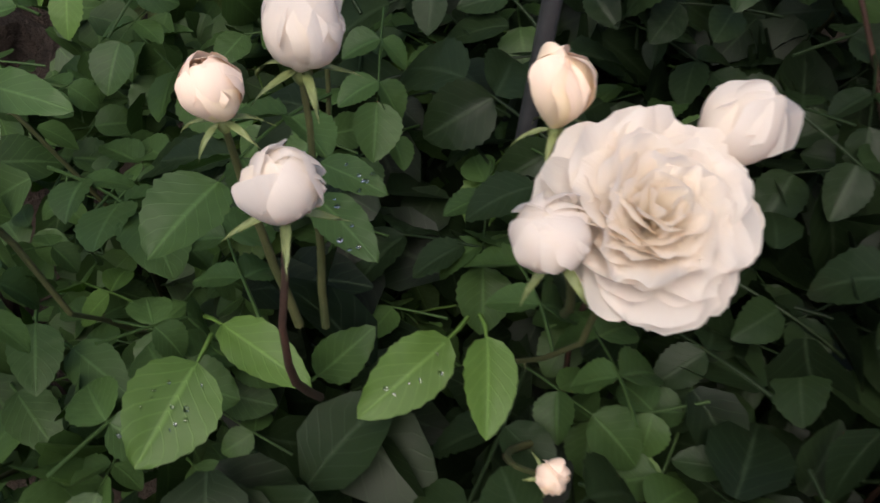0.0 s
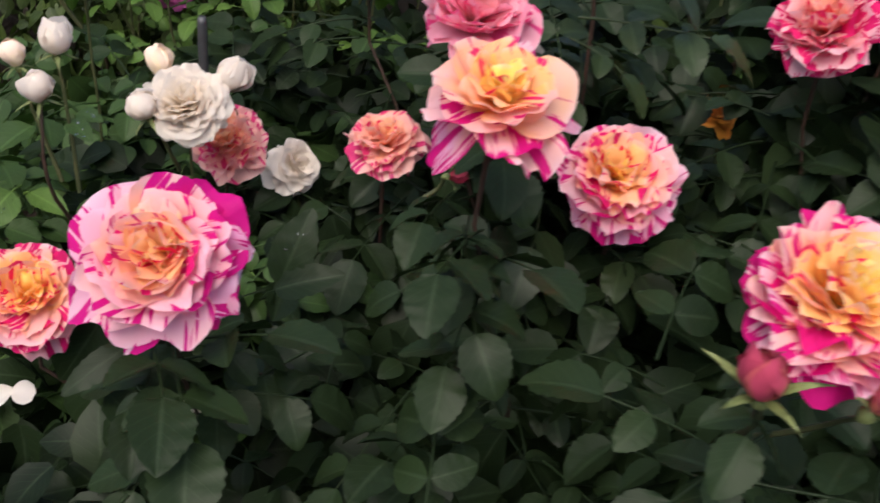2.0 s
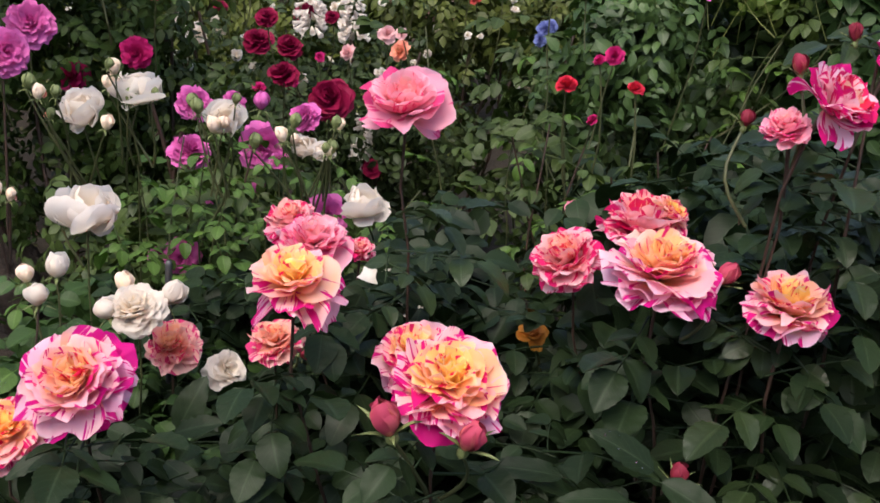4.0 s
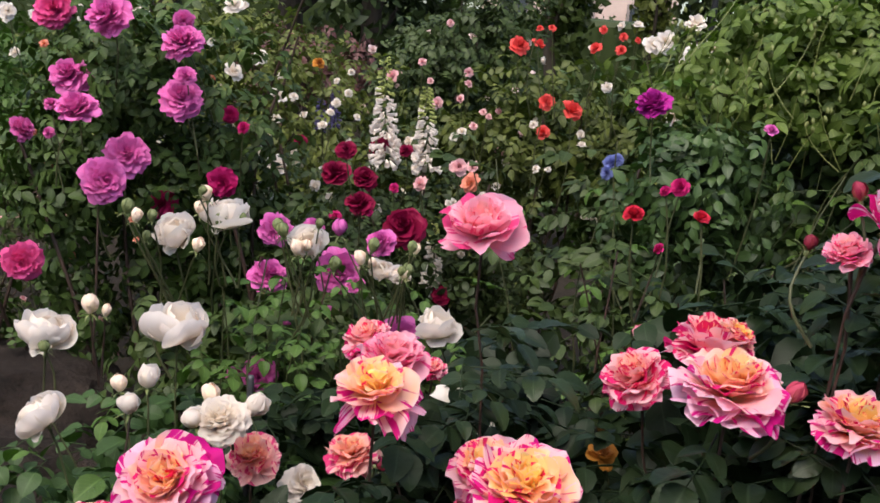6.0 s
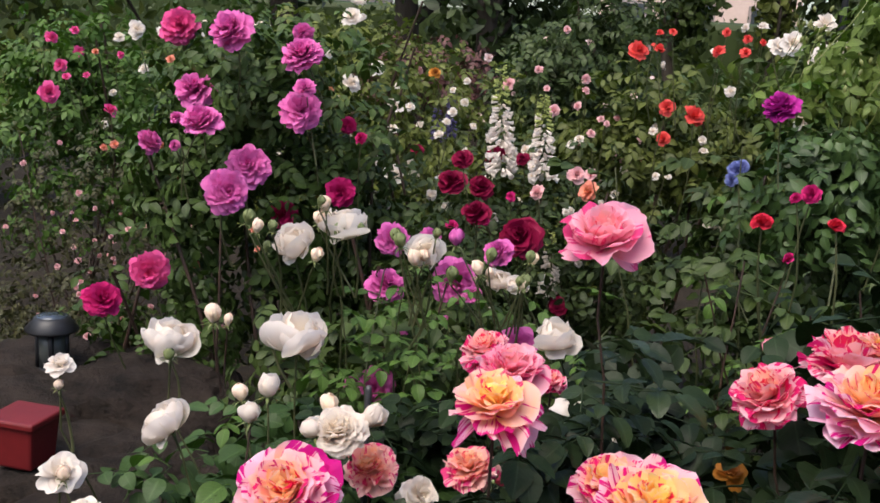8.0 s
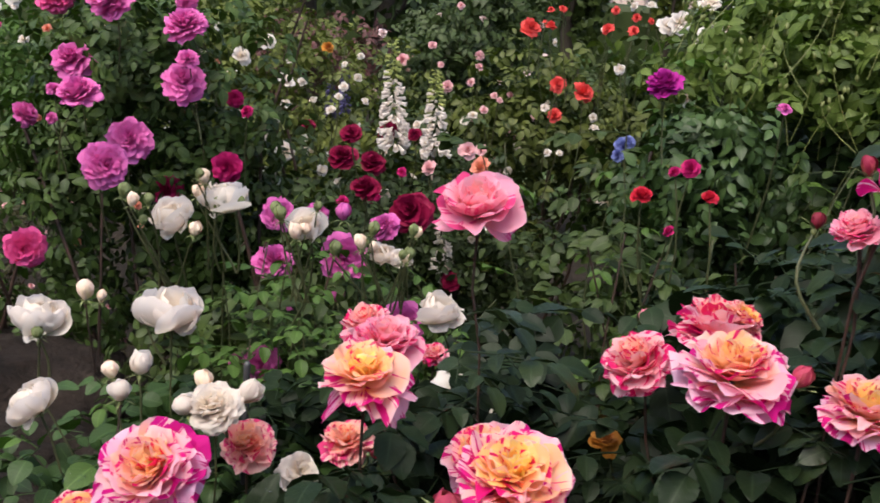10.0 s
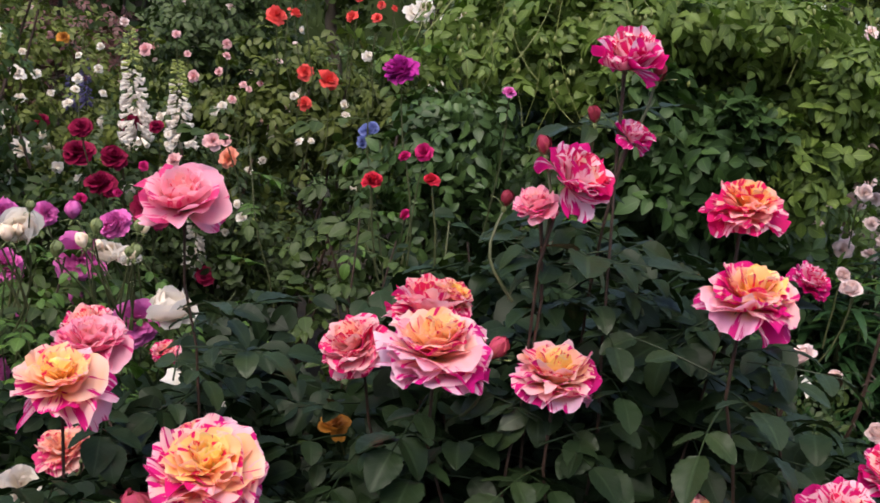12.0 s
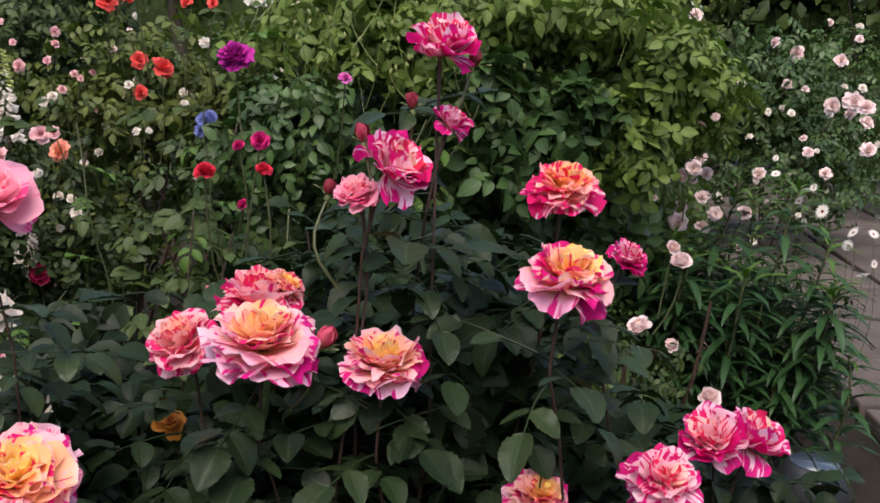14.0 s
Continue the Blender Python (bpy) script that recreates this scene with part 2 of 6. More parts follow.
CALYX = rough_stuff("calyx_green", (0.07, 0.095, 0.03), (0.19, 0.215, 0.075), 60, 0.6, 0.2, 0.001)
HIP_GREEN = rough_stuff("hip_green", (0.09, 0.105, 0.025), (0.19, 0.205, 0.055), 60, 0.5, 0.2, 0.001)
SOIL = rough_stuff("soil", (0.009, 0.007, 0.005), (0.034, 0.025, 0.018), 6, 0.95, 1.0, 0.03)
STONE = rough_stuff("boulder_stone", (0.003, 0.002, 0.0018), (0.052, 0.037, 0.029), 12.0, 0.85, 1.0, 0.05)
PAVING = rough_stuff("paving_stone", (0.050, 0.039, 0.035), (0.115, 0.090, 0.080), 5, 0.75, 0.35, 0.006)
LAWN_M = rough_stuff("lawn_green", (0.05, 0.06, 0.025), (0.11, 0.12, 0.05), 3, 0.95, 0.8, 0.03)
BARK = rough_stuff("bark", (0.018, 0.014, 0.011), (0.06, 0.048, 0.038), 8, 0.95, 1.0, 0.02, (1, 1, 0.2))
BLACK_METAL = rough_stuff("black_metal", (0.012, 0.012, 0.014), (0.025, 0.025, 0.028), 20, 0.45, 0.1, 0.001, (1, 1, 1), 0.3)
GREY_METAL = rough_stuff("grey_metal", (0.045, 0.045, 0.048), (0.085, 0.085, 0.09), 20, 0.5, 0.1, 0.001, (1, 1, 1), 0.5)
SOLAR = rough_stuff("solar_panel", (0.03, 0.04, 0.06), (0.06, 0.075, 0.10), 14, 0.18, 0.05, 0.001)
LAMP_GLASS = rough_stuff("lamp_plastic", (0.05, 0.055, 0.05), (0.09, 0.095, 0.09), 14, 0.3, 0.05, 0.001)
RED_POT = rough_stuff("red_plastic", (0.10, 0.006, 0.008), (0.15, 0.010, 0.012), 8, 0.45, 0.1, 0.002)
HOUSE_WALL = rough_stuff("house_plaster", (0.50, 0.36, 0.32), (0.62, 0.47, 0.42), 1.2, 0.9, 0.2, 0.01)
HOUSE_ROOF = rough_stuff("house_roof", (0.20, 0.16, 0.15), (0.32, 0.27, 0.26), 2, 0.9, 0.2, 0.01)
WINDOW_M = rough_stuff("window_glass", (0.03, 0.035, 0.04), (0.06, 0.07, 0.08), 2, 0.1, 0.0, 0.001)

WATER = material("water")[0]
WATER.node_tree.nodes["Principled BSDF"].inputs["Transmission Weight"].default_value = 1.0
WATER.node_tree.nodes["Principled BSDF"].inputs["Roughness"].default_value = 0.02
WATER.node_tree.nodes["Principled BSDF"].inputs["IOR"].default_value = 1.33

# ---- geometry helpers ----
class Sheet:
    """Grids and tubes gathered into one mesh, with a place on the petal and a place in the bloom for every corner."""

    def __init__(self):
        self.v, self.f, self.uv, self.ring, self.roots, self.count = [], [], [], [], [], 0

    def grid(self, p, u, v, ring=0.0, chance=0.0, offset=0.0):
        a, b = p.shape[:2]
        i = np.arange(a * b).reshape(a, b) + self.count
        self.f.append(np.stack([i[:-1, :-1], i[1:, :-1], i[1:, 1:], i[:-1, 1:]], -1).reshape(-1, 4))
        self.roots.append(i[0, :2])
        self.v.append(p.reshape(-1, 3))
        self.uv.append(np.stack([u + offset, v], -1).reshape(-1, 2))
        self.ring.append(np.tile((ring, chance), (a * b, 1)))
        self.count += a * b

    def tie(self):
        """Joins the grids at their roots into one piece."""
        for a, b in zip(self.roots, self.roots[1:]):
            self.f.append(np.array([[a[0], a[1], b[1], b[0]]]))
        return self

    def tube(self, points, radii, sides=6, ring=0.0):
        points = np.asarray(points, float)
        ways = np.gradient(points, axis=0)
        ways /= np.linalg.norm(ways, axis=1, keepdims=True) + 1e-9
        ref = np.array([0.31, 0.93, 0.2])
        x = np.cross(ways, ref)
        x /= np.linalg.norm(x, axis=1, keepdims=True)
        y = np.cross(ways, x)
        a = np.linspace(0, 2 * np.pi, sides + 1)
        r = np.asarray(radii, float)[:, None, None]
        p = points[:, None] + r * (np.cos(a)[None, :, None] * x[:, None] + np.sin(a)[None, :, None] * y[:, None])
        u, v = np.meshgrid(a / 6.283, np.linspace(0, 1, len(points)))
        self.grid(p[:, ::-1], u, v, ring)

    def mesh(self, name, *mats):
        m = bpy.data.meshes.new(name)
        v, f = np.concatenate(self.v), np.concatenate(self.f)
        m.vertices.add(len(v))
        m.vertices.foreach_set("co", v.astype(np.float32).ravel())
        m.loops.add(f.size)
        m.loops.foreach_set("vertex_index", f.astype(np.int32).ravel())
        m.polygons.add(len(f))
        m.polygons.foreach_set("loop_start", np.arange(0, f.size, 4, dtype=np.int32))
        m.polygons.foreach_set("use_smooth", np.ones(len(f), bool))
        for key, rows in (("petal", self.uv), ("ring", self.ring)):
            layer = m.uv_layers.new(name=key)
            layer.data.foreach_set("uv", np.concatenate(rows)[f.ravel()].astype(np.float32).ravel())
        m.update(calc_edges=True)
        m.validate()
        for mat in mats:
            m.materials.append(mat)
        return m


def turn_to(axis, spin=0.0):
    """A turn that takes z to the axis, after a spin about z."""
    z = np.asarray(axis, float)
    z = z / np.linalg.norm(z)
    x = np.cross((0.0, 1.0, 0.0) if abs(z[1]) < 0.9 else (1.0, 0.0, 0.0), z)
    x /= np.linalg.norm(x)
    y = np.cross(z, x)
    c, s = math.cos(spin), math.sin(spin)
    return np.stack([c * x + s * y, c * y - s * x, z], -1)


def placed(ob, turn, at):
    m = Matrix(np.asarray(turn).tolist()).to_4x4()
    m.translation = at
    ob.matrix_basis = m
    return ob


def part(name, mesh, parent, label="", turn=None, at=(0, 0, 0)):
    ob = new(name, mesh)
    ob.parent = parent
    placed(ob, np.eye(3) if turn is None else turn, at)
    return tagged(ob, label)


def thing(name, at, label, category, group="", kind=""):
    ob = new(name)
    ob.location = at
    ob.empty_display_size = 0.05
    return tagged(ob, label, category, group, kind)


def petal(sheet, rs, length, width, open_a, open_b, around, ring, base=0.0, lift=0.0, cup=0.35, ruffle=0.05, notch=0.0, nu=7, nv=8, point=0.0, curl=0.0, twist=0.0, fold=0.0, drop=0.48):
    """One petal: it leaves the bloom's axis at open_a degrees and ends at open_b degrees, cupped across, ruffled and curled at the rim."""
    u, v = np.meshgrid(np.sin(np.linspace(-1.4, 1.4, nu)) / math.sin(1.4), np.linspace(0, 1, nv) ** 0.85)
    phase = rs.uniform(0, 6.28, 6)
    far = 1 - drop + drop * np.sqrt(1 - 0.995 * np.abs(u) ** 2.3) - notch * 0.16 * np.exp(-(u * 3.2) ** 2) + ruffle * (0.30 * np.sin(u * 5.0 + phase[4]) + 0.22 * np.sin(u * 11.0 + phase[5]))
    edge = np.clip(v * far, 0, 1)
    w = 0.5 * width * (0.15 + 0.85 * np.sin(np.pi / 2 * np.clip(edge / 0.64, 0, 1)) ** 0.9) * (1 - point * v * v)
    steps = np.linspace(0, 1, 33)
    bend = open_a + (open_b - open_a) * steps ** 1.3 + curl * np.clip((steps - 0.66) / 0.34, 0, 1) ** 1.6
    step = np.radians(bend)
    angle = np.radians(np.interp(edge, steps, bend))
    out = np.concatenate([[0], np.cumsum(np.sin(step[1:]))]) / 32 * length
    up = np.concatenate([[0], np.cumsum(np.cos(step[1:]))]) / 32 * length
    r = base + np.interp(edge, steps, out)
    z = lift + np.interp(edge, steps, up)
    wave = 0.8 * np.sin(u * rs.uniform(2.4, 4.2) + phase[0]) + 0.65 * np.sin(u * rs.uniform(6, 10) + phase[1] + edge * 2) + 0.5 * np.abs(u) * np.sin(edge * rs.uniform(7, 10) + phase[2])
    inward = cup * u * u * w + fold * np.abs(u) * w + twist * u * w + ruffle * length * wave * edge ** 2.2 + 0.03 * length * np.sin(edge * 7 + phase[3]) * (1 - u * u)
    r, z = r - inward * np.cos(angle), z + inward * np.sin(angle)
    side = u * w + rs.normal(0, 0.05) * length * edge ** 2
    c, s = math.cos(around), math.sin(around)
    p = np.stack([r * c - side * s, r * s + side * c, z], -1)
    sheet.grid(p, u * 0.5 + 0.5, edge, ring, rs.uniform(), rs.randint(0, 60) * 1.37)


def sepals(sheet, rs, size, spread=110):
    for k in range(5):
        petal(sheet, rs, size, size * 0.3, spread * 0.6, spread + rs.uniform(-20, 25), k * 1.2566 + rs.uniform(-0.2, 0.2), 0, 0.08 * size, 0, 0.3, 0.03, 0, 5, 7, 0.93)
    a = np.linspace(0, 1, 5)
    sheet.tube(np.stack([0 * a, 0 * a, size * (-0.3 + 0.42 * a)], -1), size * np.array([0.05, 0.13, 0.17, 0.15, 0.12]), 8)


# rows of a bloom: count, length, width, opening at the base and at the rim, height of the base
FORMS = {}
FORMS["wide"] = [(6, 1.06, 1.18, 86, 114, 0.0), (6, 1.07, 1.24, 80, 86, 0.02), (7, 1.04, 1.14, 71, 68, 0.06), (7, 0.97, 1.02, 61, 54, 0.11),
    (7, 0.88, 0.92, 51, 44, 0.16), (6, 0.78, 0.82, 41, 36, 0.22), (5, 0.68, 0.68, 29, 27, 0.27), (4, 0.58, 0.54, 15, 17, 0.31)]
FORMS["shaggy"] = [(3, 1.16, 0.92, 104, 148, 0.0), (4, 1.13, 1.08, 88, 114, 0.03), (6, 1.03, 1.15, 72, 80, 0.08), (6, 0.94, 1.02, 58, 60, 0.14),
    (6, 0.83, 0.90, 46, 45, 0.20), (5, 0.71, 0.76, 34, 34, 0.25), (4, 0.59, 0.60, 18, 20, 0.29)]
FORMS["tall"] = [(5, 1.04, 1.28, 84, 102, 0.0), (6, 1.06, 1.24, 76, 75, 0.04), (7, 1.04, 1.14, 66, 58, 0.10), (7, 0.99, 1.02, 56, 47, 0.16),
    (6, 0.92, 0.92, 46, 38, 0.22), (6, 0.83, 0.78, 35, 30, 0.28), (5, 0.73, 0.64, 23, 22, 0.33), (3, 0.62, 0.50, 10, 13, 0.37)]
FORMS["goblet"] = [(2, 0.98, 0.95, 92, 122, 0.0), (5, 1.14, 1.28, 64, 50, 0.0), (5, 1.12, 1.20, 54, 36, 0.02), (5, 1.06, 1.06, 42, 26, 0.05), (5, 0.98, 0.88, 31, 18, 0.08), (4, 0.88, 0.66, 17, 10, 0.10)]
FORMS["globe"] = [(6, 1.02, 1.30, 84, 98, 0.0), (7, 1.06, 1.22, 78, 76, 0.02), (8, 1.04, 1.08, 70, 62, 0.06), (8, 1.0, 0.95, 62, 52, 0.11), (8, 0.94, 0.85, 54, 44, 0.17),
    (8, 0.86, 0.75, 46, 37, 0.23), (7, 0.77, 0.65, 37, 31, 0.29), (6, 0.68, 0.56, 27, 22, 0.35), (5, 0.60, 0.46, 14, 12, 0.40)]
FORMS["cup"] = [(5, 1.02, 1.45, 88, 56, 0.0), (5, 1.06, 1.42, 80, 16, 0.0), (5, 1.06, 1.32, 72, -6, 0.02), (4, 1.0, 1.15, 60, -20, 0.04), (3, 0.9, 0.95, 46, -20, 0.06)]
FORMS["dome"] = [(2, 0.80, 0.9, 96, 116, 0.12), (5, 1.60, 1.75, 86, -24, 0.0), (5, 1.58, 1.65, 78, -34, 0.03), (4, 1.48, 1.5, 68, -42, 0.06), (3, 1.3, 1.2, 54, -44, 0.1)]
FORMS["pompon"] = [(9, 1.00, 0.80, 86, 112, 0.0), (11, 1.03, 0.72, 80, 84, 0.02), (12, 1.02, 0.64, 71, 66, 0.06), (12, 0.97, 0.57, 60, 53, 0.11),
    (11, 0.90, 0.51, 49, 43, 0.17), (10, 0.82, 0.45, 37, 33, 0.23), (8, 0.74, 0.40, 23, 22, 0.28), (5, 0.66, 0.34, 8, 9, 0.32)]
FORMS["loose"] = [(5, 1.05, 1.15, 72, 118, 0.0), (5, 0.98, 1.05, 52, 80, 0.04), (4, 0.88, 0.9, 30, 44, 0.06), (3, 0.75, 0.6, 10, 16, 0.1)]
FORMS["small"] = [(5, 1.0, 1.0, 68, 100, 0.0), (6, 0.96, 0.85, 48, 64, 0.04), (5, 0.90, 0.66, 28, 34, 0.08), (4, 0.82, 0.5, 8, 8, 0.1)]


def bloom_sheets(seed, form, radius, ruffle=0.06, fine=True, split=2):
    """The outer petals, one sheet each, and the heart of the bloom in one sheet."""
    rs = np.random.RandomState(seed)
    outer, heart, drift = [], Sheet(), np.zeros(2)
    rows = FORMS[form]
    open_form = form in ("wide", "shaggy", "tall", "goblet")
    nu, nv = (15, 13) if fine else (7, 7)
    for k, (count, length, width, a, b, lift) in enumerate(rows):
        ring = k / (len(rows) - 1)
        start = rs.uniform(0, 6.28)
        drift = drift + rs.normal(0, 0.03, 2) * radius
        for j in range(count):
            s = Sheet() if k < split else heart
            wild = (0.6 + 0.7 * ring) if open_form else 0.6
            petal(s, rs, radius * length * rs.uniform(1 - 0.16 * (0.6 + wild * 0.6), 1.08), radius * width * rs.uniform(0.85, 1.18), a + rs.normal(0, 7) * wild, b + rs.normal(0, 11) * (0.7 + wild),
                  start + (j + rs.uniform(-0.28, 0.28)) * 6.283 / count, ring, radius * 0.05 * (1 - ring), radius * lift * rs.uniform(0.85, 1.15), rs.uniform(0.12, 0.42),
                  ruffle * rs.uniform(0.5, 1.4) * (1.25 - 0.3 * ring), rs.choice([0, 0, 0.5, 1.0]), nu, nv, 0.0,
                  rs.uniform(-10, 26) if open_form else rs.uniform(-5, 16), rs.normal(0.12, 0.16), abs(rs.normal(0, 0.25)) * ring if open_form else 0.0)
            s.v[-1] = s.v[-1] * (1, 1, {"wide": 1.0, "shaggy": 1.0, "tall": 1.0, "globe": 0.92}.get(form, 1.0)) + (drift[0], drift[1], 0)
            if k < split:
                outer.append(s)
    return outer, heart


def hero_bloom(bush, at, axis, diameter, form, mat, seed, label="", ruffle=0.06, name="bloom"):
    """A bloom seen from near by: heart, outer petals and calyx."""
    axis = np.asarray(axis, float) / np.linalg.norm(axis)
    radius = diameter * 0.455
    outer, heart = bloom_sheets(seed, form, radius, ruffle)
    foot = np.asarray(at, float) - axis * radius * 0.50
    b = part(name, heart.tie().mesh(name, mat), bush, label, turn_to(axis, seed * 1.7), Vector(foot) - bush.location)
    for s in outer:
        part("petal", s.mesh("petal", mat), b)
    c = Sheet()
    sepals(c, np.random.RandomState(seed), radius * 0.55, 120)
    part("calyx", c.tie().mesh("calyx", CALYX), b)
    return foot


_far = {}


def far_bloom(bush, at, axis, diameter, form, mat, seed, name="bloom", label=""):
    """A bloom farther off, from a few shared shapes; the outer petals of the larger ones are parts."""
    split = 1 if diameter > 0.05 else 0
    key = (form, mat.name, seed % 4, split)
    if key not in _far:
        outer, heart = bloom_sheets(seed % 4 + 31, form, 0.5, 0.07, False, split)
        _far[key] = heart.tie().mesh(name, mat), [o.mesh("petal", mat) for o in outer]
    heart, outer = _far[key]
    ob = part(name, heart, bush, label, turn_to(axis, seed * 2.3) * diameter, Vector(at) - bush.location - Vector(axis).normalized() * diameter * 0.2)
    for m in outer:
        part("petal", m, ob)
    return ob


def ovoid(tall):
    """Opening angles, and length to a width of one, for petals that close into an egg of that height."""
    t = np.linspace(0, 1, 65)[1:] ** 1.3
    best = None
    for a in range(30, 89, 2):
        b = min(range(-150, 0, 2), key=lambda q: abs(np.sin(np.radians(a + (q - a) * t)).sum() - 1.5))
        th = np.radians(a + (b - a) * t)
        wide, high = 2 * np.cumsum(np.sin(th)).max() / 64, np.cumsum(np.cos(th)).max() / 64
        if best is None or abs(high / wide - tall) < best[0]:
            best = (abs(high / wide - tall), a, b, 1 / wide)
    return best[1:]


def bud(bush, at, axis, width, mat, seed, tall=1.5, open_up=0.0, name="bud", label="", beak=1.0):
    """A closed or half-open bud with its sepals."""
    rs = np.random.RandomState(seed)
    axis = np.asarray(axis, float) / np.linalg.norm(axis)
    s = Sheet()
    a, b, length = ovoid(tall)
    length *= width * 0.94
    for ring, (count, f) in enumerate(((3, 1.0), (3, 1.0), (3, 0.97), (2, 0.94))):
        for j in range(count):
            loose = open_up if ring == 0 else open_up * 0.2
            petal(s, rs, length * f * rs.uniform(0.95, 1.05), width * 1.12 * f, a - 2 * ring, b + 55 * loose + rs.uniform(-5, 5), j * 6.283 / count + ring * 0.9,
                  ring / 4, width * 0.02, 0, 0.60, 0.016 + 0.05 * open_up, 0, 13, 13, 0.0, 70 * loose + 10, 0.16, 0.0, 0.20)
    b = part(name, s.tie().mesh(name, mat), bush, label, turn_to(axis, seed), Vector(at) - bush.location - Vector(axis) * width * tall * 0.5)
    c = Sheet()
    sepals(c, rs, width * (0.95 if beak == 1.0 else 0.75 * beak), 150 if beak == 1.0 else 72)
    part("calyx", c.tie().mesh("calyx", CALYX), b)
    return np.asarray(at) - axis * width * tall * 0.5


def leaflet(sheet, rs, length, width, at, turn, fold=0.25, droop=0.5, nu=7, nv=19, jag=0.035):
    u, v = np.meshgrid(np.linspace(-1, 1, nu), np.linspace(0, 1, nv))
    w = 0.5 * width * np.sin(np.pi * v ** 0.82) ** 0.66 * (1 - 0.10 * v)
    if jag:
        w = w * (1 + jag * np.where(np.arange(nv)[:, None] % 2, 1, -1) * np.abs(u))
    bend = droop * v
    y = length * np.sin(np.maximum(bend, 1e-3)) / max(droop, 1e-3)
    z = -length * (1 - np.cos(bend)) / max(droop, 1e-3) + fold * np.abs(u) * w + rs.normal(0, 0.012, u.shape) * length * np.abs(u)
    p = np.stack([u * w, y, z], -1) @ np.asarray(turn).T + at
    sheet.grid(p, u * 0.5 + 0.5, v, 0, 0, rs.randint(0, 50))


def rot(ax, degrees):
    return np.array(Matrix.Rotation(radians(degrees), 3, ax))


def compound_leaf(seed, size, pairs=2, round_=0.74):
    """A rose leaf along +y: a stalk with leaflets in pairs and one at the end."""
    rs = np.random.RandomState(seed)
    s = Sheet()
    n = 8
    a = np.linspace(0, 1, n)
    length = size * (1.0 + 0.55 * pairs)
    sag = rs.uniform(0.15, 0.5)
    stalk = np.stack([0 * a + 0.03 * size * np.sin(a * 4 + seed), length * a, -sag * length * a * a * 0.5], -1)
    s.tube(stalk, size * 0.022 * (1.3 - 0.6 * a), 5)
    slope = -math.degrees(math.atan(sag))
    for k in range(pairs):
        f = (0.40 + 0.42 * k) if pairs > 1 else 0.6
        root = np.array([np.interp(f, a, stalk[:, i]) for i in range(3)])
        for side in (-1, 1):
            q = rot("Z", -side * rs.uniform(55, 75)) @ rot("X", slope * f + rs.uniform(-14, 6)) @ rot("Y", side * rs.uniform(-8, 22))
            g = size * rs.uniform(0.80, 0.98) * (0.85 + 0.15 * k)
            leaflet(s, rs, g, g * round_ * rs.uniform(0.92, 1.08), root + (side * 0.02 * size, 0, 0), q, rs.uniform(0.1, 0.4), rs.uniform(0.2, 0.8))
    g = size * rs.uniform(1.0, 1.15)
    leaflet(s, rs, g, g * round_, stalk[-1], rot("Z", rs.uniform(-12, 12)) @ rot("X", slope + rs.uniform(-20, 4)), rs.uniform(0.1, 0.35), rs.uniform(0.3, 0.9))
    return s


def leaf_set(name, mat, size, seeds, pairs=(2, 2, 1), round_=0.74):
    return [compound_leaf(s, size * (0.85 + 0.3 * ((s * 37) % 10) / 10), pairs[s % len(pairs)], round_).mesh(name, mat) for s in seeds]


